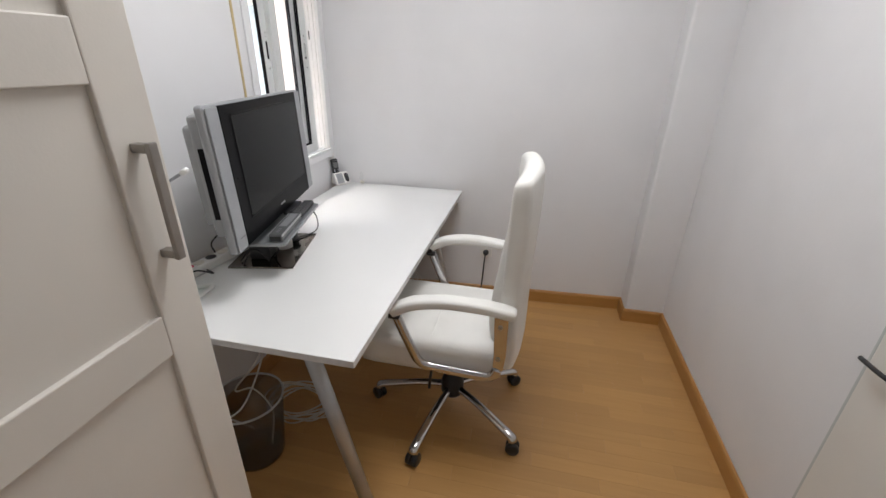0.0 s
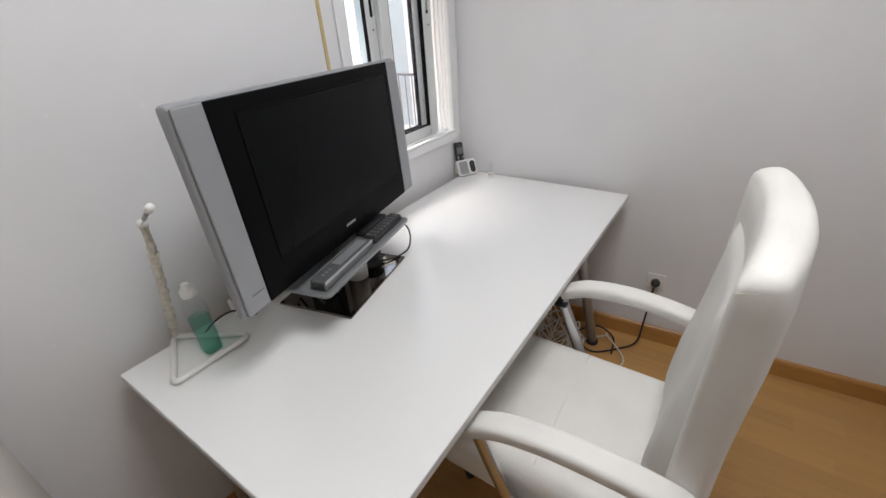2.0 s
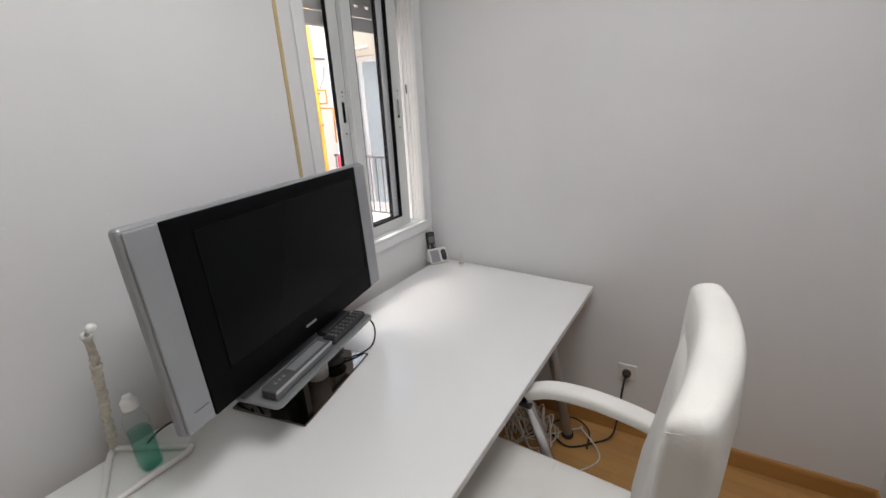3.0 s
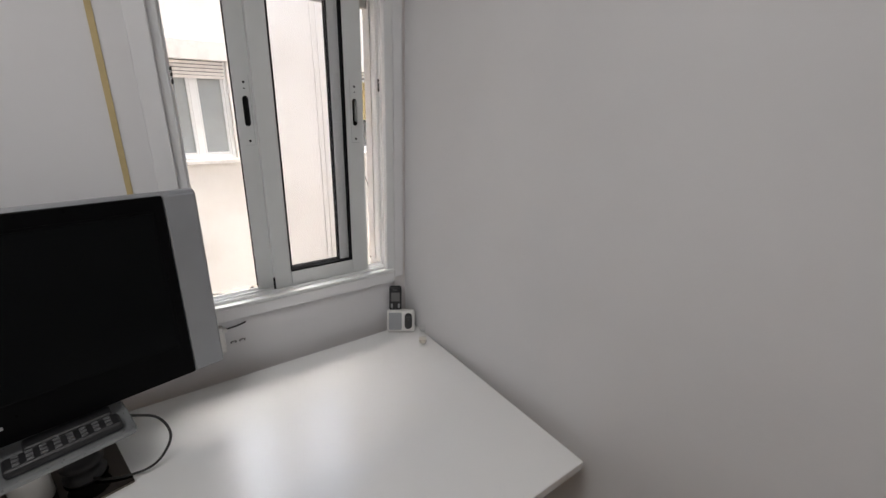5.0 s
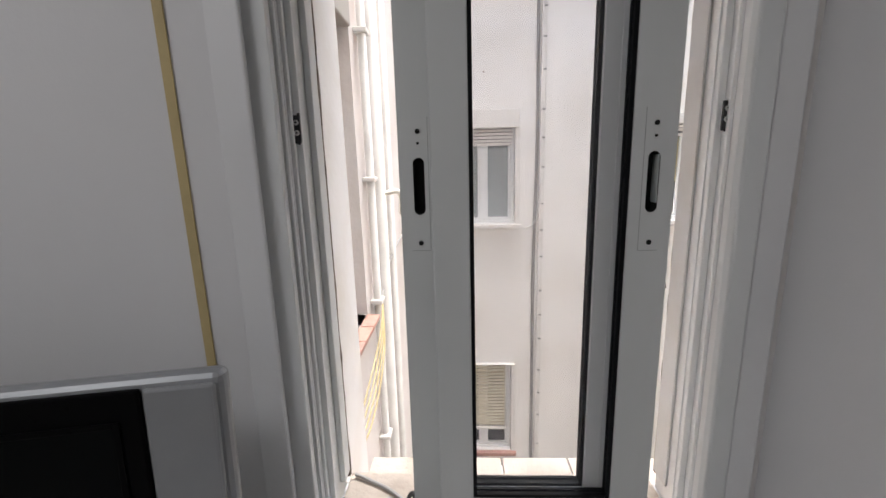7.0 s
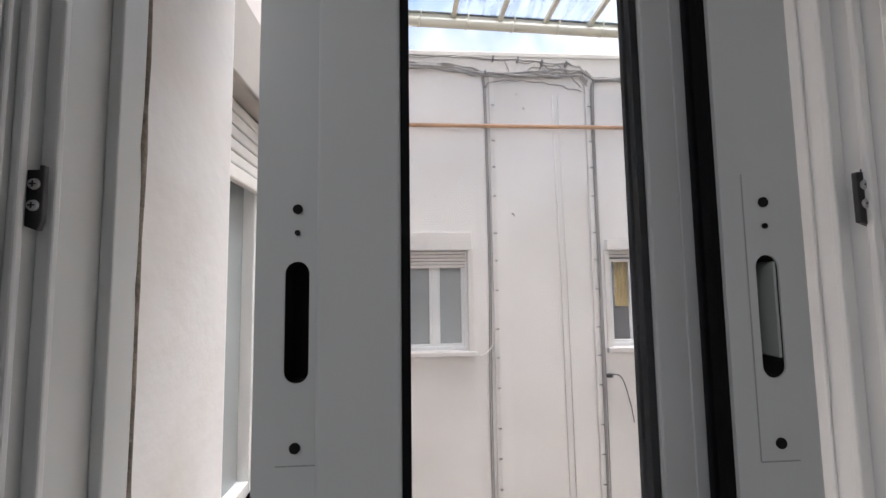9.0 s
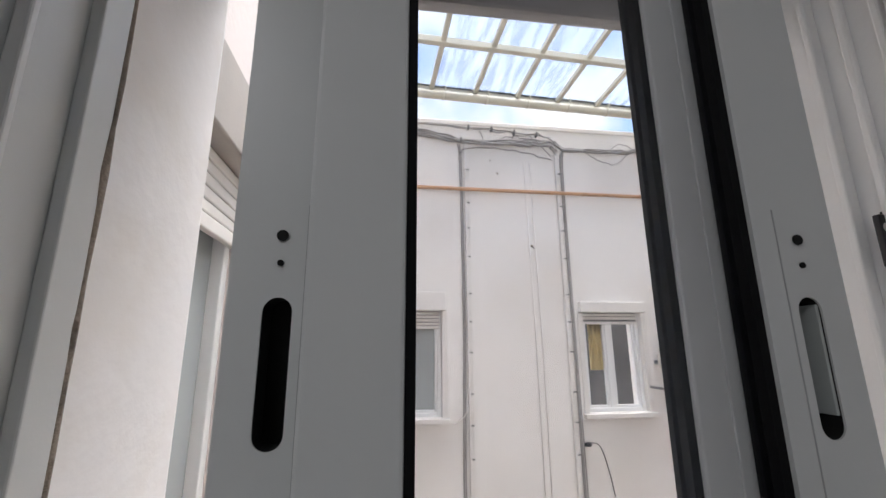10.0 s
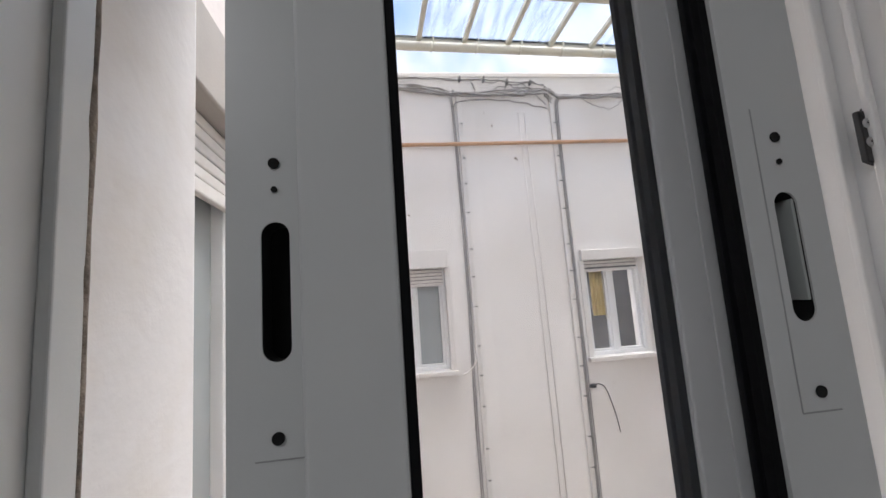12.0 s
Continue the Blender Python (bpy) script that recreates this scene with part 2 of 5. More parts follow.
CURTAIN = mat("yellow_curtain", (0.84, 0.7, 0.36), 0.85, var=0.12, scale=12, bump=0.1)
BLIND = mat("cream_blind", (0.62, 0.57, 0.45), 0.6, var=0.08, scale=10, bump=0.05)
MESHBIN = mat("bin_plastic", (0.09, 0.085, 0.08), 0.4, var=0.1, scale=20, bump=0.05)
WOODBROWN = mat("brown_frame", (0.22, 0.13, 0.07), 0.5, var=0.1, bump=0.05)
CREAMWALL = mat("cream_render", (0.64, 0.585, 0.49), 0.85, var=0.06, scale=1.5, fine=40, bump=0.2)
BLUEPANE = mat("pale_blue_pane", (0.42, 0.5, 0.54), 0.2, var=0.05, scale=3, bump=0.0)
PANE = glass("window_glass", (0.978, 0.976, 0.98), 0.05, 0.02)
ROOFPANE = glass("canopy_pane", (0.6, 0.65, 0.73), 0.05, 0.7)
ROOFOPAL = glass("canopy_opal_pane", (0.9, 0.945, 1.0), 0.05, 0.12)
CLEAR = glass("clear_plastic", (0.985, 0.99, 0.988), 0.12)
GREEN = glass("green_liquid", (0.5, 0.83, 0.74), 0.1)
LAMPGLOW = bpy.data.materials.new("lamp_diffuser")
LAMPGLOW.use_nodes = True
LAMPGLOW.node_tree.nodes["Principled BSDF"].inputs["Emission Color"].default_value = (0.97, 0.98, 1, 1)
LAMPGLOW.node_tree.nodes["Principled BSDF"].inputs["Emission Strength"].default_value = 0.35

# ---- building helpers ----


def link_mesh(name, bm, material, smooth=False):
    me = bpy.data.meshes.new(name)
    bm.to_mesh(me)
    bm.free()
    me.materials.append(material)
    if smooth:
        for p in me.polygons:
            p.use_smooth = True
    return new(name, me)


def part(name, bm, material, parent, label="", smooth=False):
    ob = link_mesh(name, bm, material, smooth)
    ob.parent = parent
    if label:
        tagged(ob, label)
    return ob


def thing(name, label, category, at=(0, 0, 0), turn=0.0, group="", kind=""):
    ob = new(name)
    ob.empty_display_size = 0.05
    ob.matrix_world = pose(*at, 0, 0, turn)
    return tagged(ob, label, category, group, kind)


def solo(name, bm, material, label, category, kind="", smooth=False, group=""):
    return tagged(link_mesh(name, bm, material, smooth), label, category, group, kind)


def box(x0, y0, z0, x1, y1, z1, bev=0.0, bm=None, seg=2):
    """A box between two corners, its edges rounded by bev; added to bm if given."""
    b = bmesh.new()
    bmesh.ops.create_cube(b, size=1)
    sx, sy, sz = abs(x1 - x0), abs(y1 - y0), abs(z1 - z0)
    bmesh.ops.scale(b, vec=(sx, sy, sz), verts=b.verts)
    bmesh.ops.translate(b, vec=((x0 + x1) / 2, (y0 + y1) / 2, (z0 + z1) / 2), verts=b.verts)
    if bev:
        bmesh.ops.bevel(b, geom=b.edges[:], offset=min(bev, 0.45 * min(sx, sy, sz)), segments=seg, affect="EDGES", profile=0.5)
    return join(bm, b)


def join(bm, b):
    if bm is None:
        return b
    me = bpy.data.meshes.new("tmp")
    b.to_mesh(me)
    b.free()
    bm.from_mesh(me)
    bpy.data.meshes.remove(me)
    return bm


def tube(points, r, seg=10, bm=None, closed=False, taper=None, flat=1.0):
    """A round rod along points; taper: the radius as a share at each point."""
    bm = bm if bm is not None else bmesh.new()
    pts = [Vector(p) for p in points]
    n = len(pts)
    rings, up = [], None
    for i, p in enumerate(pts):
        a = pts[(i - 1) % n] if closed or i else p
        c = pts[(i + 1) % n] if closed or i < n - 1 else p
        d = (c - a).normalized()
        if up is None:
            up = Vector((0, 0, 1)) if abs(d.z) < 0.9 else Vector((1, 0, 0))
        side = d.cross(up).normalized()
        up = side.cross(d).normalized()
        rr = r * (taper[i] if taper else 1)
        rings.append([bm.verts.new(p + (side * math.cos(2 * math.pi * k / seg) + up * flat * math.sin(2 * math.pi * k / seg)) * rr) for k in range(seg)])
    m = n if closed else n - 1
    for i in range(m):
        a, c = rings[i], rings[(i + 1) % n]
        for k in range(seg):
            bm.faces.new((a[k], a[(k + 1) % seg], c[(k + 1) % seg], c[k]))
    if not closed:
        bm.faces.new(rings[0][::-1])
        bm.faces.new(rings[-1])
    bmesh.ops.recalc_face_normals(bm, faces=bm.faces[:])
    return bm


def curve_pts(keys, n=8):
    """A smooth line through the keys (Catmull-Rom)."""
    k = [Vector(p) for p in keys]
    k = [k[0] * 2 - k[1]] + k + [k[-1] * 2 - k[-2]]
    out = []
    for i in range(1, len(k) - 2):
        for j in range(n):
            t = j / n
            a, b, c, d = k[i - 1:i + 3]
            out.append(0.5 * (2 * b + (c - a) * t + (2 * a - 5 * b + 4 * c - d) * t * t + (3 * b - a - 3 * c + d) * t ** 3))
    return out + [k[-2]]


def lathe(profile, seg=24, at=(0, 0, 0), bm=None):
    """Turned shape from (radius, height) pairs."""
    bm = bm if bm is not None else bmesh.new()
    rings = []
    for r, z in profile:
        rings.append([bm.verts.new((at[0] + r * math.cos(2 * math.pi * k / seg), at[1] + r * math.sin(2 * math.pi * k / seg), at[2] + z)) for k in range(seg)])
    for a, c in zip(rings, rings[1:]):
        for k in range(seg):
            bm.faces.new((a[k], a[(k + 1) % seg], c[(k + 1) % seg], c[k]))
    if profile[0][0] > 1e-4:
        bm.faces.new(rings[0][::-1])
    if profile[-1][0] > 1e-4:
        bm.faces.new(rings[-1])
    bmesh.ops.remove_doubles(bm, verts=bm.verts[:], dist=1e-5)
    bmesh.ops.recalc_face_normals(bm, faces=bm.faces[:])
    return bm


def extrude_outline(outline, axis, lo, hi, bev=0.0, seg=2):
    """A closed 2D outline pushed along an axis from lo to hi."""
    bm = bmesh.new()

    def at(p, v):
        return {"x": (v, p[0], p[1]), "y": (p[0], v, p[1]), "z": (p[0], p[1], v)}[axis]
    a = [bm.verts.new(at(p, lo)) for p in outline]
    c = [bm.verts.new(at(p, hi)) for p in outline]
    bm.faces.new(a)
    bm.faces.new(c)
    for i in range(len(a)):
        j = (i + 1) % len(a)
        bm.faces.new((a[i], a[j], c[j], c[i]))
    bmesh.ops.recalc_face_normals(bm, faces=bm.faces[:])
    if bev:
        sharp = [e for e in bm.edges if e.calc_face_angle(0) > 0.6]
        bmesh.ops.bevel(bm, geom=sharp, offset=bev, segments=seg, affect="EDGES", profile=0.5)
    return bm


def wall_with_holes(axis, lo, hi, u0, u1, z0, z1, holes):
    """A wall slab between lo and hi along axis, from u0 to u1 and z0 to z1, with rectangular holes (ua, ub, za, zb)."""
    us = sorted({u0, u1, *(h[0] for h in holes), *(h[1] for h in holes)})
    zs = sorted({z0, z1, *(h[2] for h in holes), *(h[3] for h in holes)})
    solid = {}
    for i in range(len(us) - 1):
        for j in range(len(zs) - 1):
            cu, cz = (us[i] + us[i + 1]) / 2, (zs[j] + zs[j + 1]) / 2
            solid[i, j] = not any(h[0] < cu < h[1] and h[2] < cz < h[3] for h in holes)
    bm = bmesh.new()
    seen = {}

    def v(d, u, z):
        key = (d, u, z)
        if key not in seen:
            seen[key] = bm.verts.new((d, u, z) if axis == "x" else (u, d, z))
        return seen[key]
    for (i, j), s in solid.items():
        if not s:
            continue
        a, b, c, d = us[i], us[i + 1], zs[j], zs[j + 1]
        for w in (lo, hi):
            bm.faces.new((v(w, a, c), v(w, b, c), v(w, b, d), v(w, a, d)))
        for di, dj, p, q in ((-1, 0, (a, c), (a, d)), (1, 0, (b, c), (b, d)), (0, -1, (a, c), (b, c)), (0, 1, (a, d), (b, d))):
            if not solid.get((i + di, j + dj), False):
                bm.faces.new((v(lo, *p), v(lo, *q), v(hi, *q), v(hi, *p)))
    bmesh.ops.recalc_face_normals(bm, faces=bm.faces[:])
    return bm

# ---- large structure ----
RX = 2.027          # right wall
ZC = 2.5            # ceiling
YB = -3.3           # wall behind
WT = 0.43           # outer face of the window wall
WX = -0.025         # inner face of the window wall
Y1E = -0.0765        # end of the window frame
TILT = 0.064        # the far wall runs slightly askew


def far_y(x):
    return -0.030 + TILT * x


floor = solo("floor", box(-0.02, YB - 0.02, -0.10, RX + 0.3, 0.3, -0.011), BASE_OAK, "honey oak laminate floor laid in short strips", "floor", "structure")
solo("ceiling", box(-0.2, YB - 0.2, ZC, RX + 0.4, 0.4, ZC + 0.12), CEIL, "plain white painted ceiling", "ceiling", "structure")
HOLE = (-0.69, 0.02, 0.70, 2.06)
solo("wall_west", wall_with_holes("x", -0.195, WX, YB - 0.2, 0.6, -0.2, ZC + 0.02, [HOLE]), WALL, "white painted plaster wall around the window", "wall", "structure")
solo("wall_west_outer", wall_with_holes("x", -WT, -0.1955, YB - 0.2, 0.6, -0.2, ZC + 0.02, [(HOLE[0], 0.21, HOLE[2], HOLE[3])]), OUTWALL, "white rendered outer leaf of the window wall", "wall", "structure")
b = bmesh.new()
vs = [b.verts.new(p) for p in ((WX - 0.003, far_y(WX), -0.1), (RX + 0.1, far_y(RX + 0.1), -0.1), (RX + 0.1, 0.45, -0.1), (WX - 0.003, 0.45, -0.1))]
fc = b.faces.new(vs)
up = bmesh.ops.extrude_face_region(b, geom=[fc])
bmesh.ops.translate(b, vec=(0, 0, ZC + 0.12), verts=[v for v in up["geom"] if isinstance(v, bmesh.types.BMVert)])
bmesh.ops.recalc_face_normals(b, faces=b.faces[:])
solo("wall_north", b, WALL, "plain white painted end wall", "wall", "structure")
solo("wall_east", box(RX, YB - 0.2, -0.1, RX + 0.12, 0.3, ZC + 0.02), WALL, "plain white painted side wall", "wall", "structure")
solo("wall_south", box(-0.2, YB - 0.12, -0.1, RX + 0.1, YB, ZC + 0.02), WALL, "plain white painted wall behind", "wall", "structure")
solo("pillar", box(1.812, -0.047, -0.05, RX + 0.05, 0.2, ZC + 0.02, 0.012), WALL, "white plastered corner pillar", "pillar", "structure")


def board(name, x0, y0, x1, y1, h, t, material):
    """A baseboard run with a rounded top, from one point to the other; t: thickness to its left."""
    a, c = Vector((x0, y0)), Vector((x1, y1))
    d = (c - a).normalized()
    s = Vector((-d.y, d.x)) * t
    bm = bmesh.new()
    prof = [(0, 0), (1, 0), (1, h - 0.014), (0.75, h - 0.004), (0.4, h), (0, h)]
    r0 = [bm.verts.new((*(a + s * w), z)) for w, z in prof]
    r1 = [bm.verts.new((*(c + s * w), z)) for w, z in prof]
    for i in range(len(prof)):
        j = (i + 1) % len(prof)
        bm.faces.new((r0[i], r0[j], r1[j], r1[i]))
    bm.faces.new(r0)
    bm.faces.new(r1)
    bmesh.ops.recalc_face_normals(bm, faces=bm.faces[:])
    return solo(name, bm, material, "honey oak baseboard with a rounded top", "baseboard", "structure")


BH = 0.08
board("baseboard", 1.812, far_y(1.812), WX + 0.016, far_y(WX + 0.016), BH, 0.014, BASE_OAK)
board("baseboard", 1.81, -0.061, 1.81, far_y(1.81) - 0.014, BH, 0.012, BASE_OAK_Y)
board("baseboard", RX - 0.014, -0.049, 1.798, -0.049, BH, 0.014, BASE_OAK)
board("baseboard", RX, -2.3, RX, -0.049, BH, 0.014, BASE_OAK_Y)
board("baseboard", WX, far_y(0) - 0.014, WX, -1.82, BH, 0.014, BASE_OAK_Y)

solo("jamb_block", box(-0.199, Y1E, 0.68, WX - 0.001, 0.025, 2.07), REVEAL, "white plaster block beside the window frame", "wall", "structure")
solo("sill_wall", box(-0.1945, -0.70, 0.68, WX - 0.001, Y1E - 0.001, 0.8965), WALL, "plain wall below the window frame", "wall", "structure")

# ---- window_1: frame, tracks, two sliding sashes ----
win = thing("window_1", "white aluminium sliding window with both sashes pushed to the middle", "window", (0, -0.375, 0.9), 0, kind="structure")


def wpart(name, bm, m, parent=None, label="", smooth=False):
    """A part given in room coordinates under the window or one of its parts."""
    ob = link_mesh(name, bm, m, smooth)
    ob.parent = parent or win
    if parent is None:
        ob.matrix_parent_inverse = Matrix.Translation((0, 0.375, -0.9))
    if label:
        tagged(ob, label)
    return ob


Y0, Y1, ZB, ZT = -0.670, -0.077, 0.93, 2.04
# casing boards on the wall face, with a fine crack beside the frame
wpart("casing", box(WX + 0.0015, -0.722, 0.90, WX + 0.010, -0.680, 2.1, 0.003), TRIM)
wpart("casing", box(-0.05, -0.688, 0.90, -0.035, -0.6585, 2.1, 0.002), ALU)
wpart("casing", box(WX + 0.0015, -0.112, 0.949, WX + 0.018, -0.084, 2.1, 0.003), ALU)
wpart("casing", box(WX + 0.0015, -0.083, 0.912, WX + 0.013, -0.047, 2.1, 0.003), TRIM)
wpart("sill_board", box(WX + 0.0015, -0.657, 0.9365, WX + 0.020, -0.084, 0.9475, 0.003), ALU)
wpart("sill_lip", box(WX + 0.0015, -0.657, 0.8985, WX + 0.0165, -0.084, 0.9352, 0.003), TRIM)
wpart("sill_crack", box(WX + 0.0015, -0.657, 0.9353, WX + 0.012, -0.084, 0.9364), SEAL)
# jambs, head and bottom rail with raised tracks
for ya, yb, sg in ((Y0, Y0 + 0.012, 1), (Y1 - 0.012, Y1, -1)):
    # left jamb in darker grey for shade, right in lit white for daylight
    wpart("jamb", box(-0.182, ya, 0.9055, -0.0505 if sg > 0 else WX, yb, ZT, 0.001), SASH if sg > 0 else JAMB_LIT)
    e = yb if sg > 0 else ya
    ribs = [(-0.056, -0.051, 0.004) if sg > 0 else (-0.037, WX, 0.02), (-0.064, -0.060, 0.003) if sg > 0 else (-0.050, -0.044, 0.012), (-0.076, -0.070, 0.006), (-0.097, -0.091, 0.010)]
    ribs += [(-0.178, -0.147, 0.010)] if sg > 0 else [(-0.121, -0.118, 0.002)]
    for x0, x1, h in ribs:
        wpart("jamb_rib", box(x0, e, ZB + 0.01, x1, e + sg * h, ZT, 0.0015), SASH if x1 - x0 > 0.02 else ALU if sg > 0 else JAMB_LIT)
wpart("bottom_rail", box(-0.105, Y0 + 0.012, ZB, WX, Y1 - 0.012, ZB + 0.008, 0.001), ALU)
for x in (-0.047, -0.0675, -0.0925):
    wpart("track", box(x - 0.002, Y0 + 0.013, ZB + 0.008, x + 0.002, Y1 - 0.013, ZB + 0.018, 0.0008), ALU)
wpart("rail_base", box(-0.105, Y0 + 0.012, 0.897, WX - 0.001, Y1 - 0.012, 0.9297), ALU)
wpart("head_rail", box(-0.182, Y0 + 0.012, ZT - 0.03, WX, Y1 - 0.012, ZT, 0.001), ALU)
wpart("jamb_fillet", box(-0.184, Y1 - 0.0165, ZB + 0.01, -0.141, Y1 - 0.0125, ZT, 0.0018, seg=3), REVEAL)
# old sealant between frame and reveal
for y, sx in ((Y0 + 0.017, -0.1795), (Y1 - 0.006, -0.19)):
    pts = [(sx - 0.0007 * math.sin(i * 1.7), y + 0.0006 * math.sin(i * 2.3), ZB + i * 0.04) for i in range(28)]
    wpart("sealant", tube(pts, 0.006, 7, taper=[0.85 + 0.3 * random.random() for _ in pts]), SEAL, smooth=True)


def keeper(y, sg, x):
    """Black latch keeper with two cross-head screws; x: its front face."""
    cy = y + sg * 0.0055
    k = wpart("latch_keeper", extrude_outline([(cy - 0.005, 1.527), (cy + 0.003, 1.524), (cy + 0.005, 1.53), (cy + 0.005, 1.566), (cy + 0.002, 1.566), (cy + 0.002, 1.563), (cy - 0.005, 1.563)], "x", x - 0.0045, x, 0.0008), BLACKPL)
    for z in (1.540, 1.5535):
        bm = bmesh.new()
        bmesh.ops.create_cone(bm, segments=16, radius1=0.0038, radius2=0.0032, depth=0.002, cap_ends=True,
                              matrix=Matrix.Translation((x + 0.0005, cy, z)) @ Matrix.Rotation(math.pi / 2, 4, "Y"))
        wpart("keeper_screw", bm, SCREW, k)
        cross = box(x + 0.0012, cy - 0.0005, z - 0.002, x + 0.0018, cy + 0.0005, z + 0.002)
        box(x + 0.0012, cy - 0.002, z - 0.0005, x + 0.0018, cy + 0.002, z + 0.0005, bm=cross)
        wpart("screw_cross", cross, BLACKPL, k)


keeper(Y0 + 0.0135, 1, -0.080)
keeper(Y1 - 0.012, -1, -0.0745)


def slot_outline(cy, cz, w, h, n=8):
    r, pts = w / 2, []
    for k in range(n + 1):
        a = math.pi * k / n
        pts.append((cy + r * math.cos(a), cz + h / 2 - r + r * math.sin(a)))
    for k in range(n + 1):
        a = math.pi + math.pi * k / n
        pts.append((cy + r * math.cos(a), cz - h / 2 + r + r * math.sin(a)))
    return pts


def sash(name, xf, ya, yb, stile_a, stile_b, latch_side):
    """A sliding sash whose room face lies at xf, from ya to yb, with a latch slot in one stile."""
    xb, zb, zt = xf - 0.0225, 0.944, 2.008
    zg0, zg1 = 0.99, 1.96
    frame_ob = wpart(name, box(xb, ya + stile_a, zb, xf, yb - stile_b, zg0, 0.002), SASH, label="white aluminium sash with a flush latch plate")
    ly = -0.4895 if latch_side < 0 else -0.1885
    for (a, c) in ((ya, ya + stile_a), (yb - stile_b, yb)):
        if a < ly < c:
            sw, sh, zs = 0.0155, 0.0775, 1.4645
            # stile with a through slot: four pieces round the slot and its rounded ends
            bm = box(xb, a, zb, xf, ly - sw / 2, zt, 0.0)
            box(xb, ly + sw / 2, zb, xf, c, zt, bm=bm)
            for lo, hi, z in ((zb, zs - sh / 2, zs - sh / 2), (zs + sh / 2, zt, zs + sh / 2)):
                box(xb, ly - sw / 2, lo, xf, ly + sw / 2, hi, bm=bm)
            stile = wpart("stile", bm, SASH, frame_ob)
            r = sw / 2
            for sgn in (1, -1):
                ze = zs + sgn * sh / 2
                for side in (1, -1):
                    pts = [(ly + side * r, ze)] + [(ly + side * r * math.cos(t), ze - sgn * (r - r * math.sin(t))) for t in [math.pi / 2 * k / 6 for k in range(6, -1, -1)]]
                    wpart("slot_corner", extrude_outline(pts, "x", xf - 0.0012, xf), SASH, frame_ob)
                    wpart("slot_shade", extrude_outline(pts, "x", xb + 0.004, xf - 0.0012), SLOT, frame_ob)
            # slot back and sides painted black for the shade inside
            back = SLOT
            wpart("slot_back", box(xb + 0.001, ly - sw / 2 - 0.001, zs - sh / 2 - 0.001, xb + 0.004, ly + sw / 2 + 0.001, zs + sh / 2 + 0.001), back, frame_ob)
            for q in ((ly - sw / 2, ly - sw / 2 + 0.0005), (ly + sw / 2 - 0.0005, ly + sw / 2)):
                wpart("slot_shade", box(xb + 0.004, q[0], zs - sh / 2 + 0.005, xf - 0.0012, q[1], zs + sh / 2 - 0.005), SLOT, frame_ob)
            if latch_side > 0:
                # thin grey plate standing in for the slot's lit side wall
                wpart("slot_lit_side", box(xf - 0.0185, ly + 0.0058, zs - sh / 2 + 0.012, xf - 0.0015, ly + 0.0077, zs + sh / 2 - 0.004, 0.0008), ALU_IN, frame_ob)
            # thin plate outline; black discs stand in for the shade in screw holes
            q = ly - latch_side * 0.0135
            wpart("plate_edge", box(xf - 0.0002, q - 0.0004, 1.376, xf + 0.0003, q + 0.0004, 1.556), GROOVE, frame_ob)
            far = ly + latch_side * 0.012
            wpart("plate_edge", box(xf - 0.0002, min(q, far), 1.3752, xf + 0.0003, max(q, far), 1.376), GROOVE, frame_ob)
            for z, rr in ((1.5375, 0.0032), (1.522, 0.0018), (1.3865, 0.0034)):
                wpart("screw_hole", lathe_x(xf + 0.0008, ly, z, rr), SLOT, frame_ob)
        else:
            wpart("stile", box(xb, a, zb, xf, c, zt, 0.002), SASH, frame_ob)
    wpart("top_rail", box(xb, ya + stile_a, zg1, xf, yb - stile_b, zt, 0.002), SASH, frame_ob)
    ga, gb = ya + stile_a, yb - stile_b
    g = 0.0055
    for q in ((ga, zg0, ga + g, zg1), (gb - g, zg0, gb, zg1), (ga + g, zg0, gb - g, zg0 + g), (ga + g, zg1 - g, gb - g, zg1)):
        wpart("gasket", box(xf - 0.010, q[0], q[1], xf - 0.003, q[2], q[3]), RUBBER, frame_ob)
        wpart("gasket", box(xb + 0.003, q[0], q[1], xf - 0.0145, q[2], q[3]), RUBBER, frame_ob)
    p = wpart("pane", box(xf - 0.0142, ga + 0.001, zg0 + 0.001, xf - 0.0102, gb - 0.001, zg1 - 0.001), PANE, frame_ob, "clear glass pane with faint dust")
    p.visible_shadow = False
    return frame_ob


def lathe_x(x, y, z, r):
    bm = bmesh.new()
    bmesh.ops.create_cone(bm, segments=16, radius1=r, radius2=r, depth=0.001, cap_ends=True,
                          matrix=Matrix.Translation((x, y, z)) @ Matrix.Rotation(math.pi / 2, 4, "Y"))
    return bm


sb = sash("sash", -0.057, -0.472, -0.162, 0.050, 0.055, 1)
sa = sash("sash", -0.0815, -0.516, -0.213, 0.046, 0.0375, -1)
wpart("edge_seal", box(-0.1035, -0.5167, 0.95, -0.0850, -0.5161, 2.004), RUBBER, sa)
# meeting stile of the outer sash: a fine step, a brush and a thin lip
wpart("stile_step", box(-0.0814, -0.2285, 0.95, -0.0797, -0.2135, 2.004, 0.0006), SASH, sa)
wpart("brush_seal", box(-0.1, -0.2128, 0.95, -0.0812, -0.2092, 2.004), RUBBER, sa)
wpart("stile_lip", box(-0.1, -0.2091, 0.95, -0.0805, -0.2075, 2.004, 0.0004), ALU, sa)
wpart("brush_seal", box(-0.056, -0.478, 0.946, -0.0535, -0.472, 0.985, 0.001), RUBBER, sa)

wpart("pane_speck", box(-0.067, -0.3512, 1.5312, -0.0664, -0.3497, 1.5325, 0.0002), SEAL, sb)
wpart("pane_speck", box(-0.067, -0.3498, 1.5301, -0.0664, -0.3492, 1.5311, 0.0002), SEAL, sb)

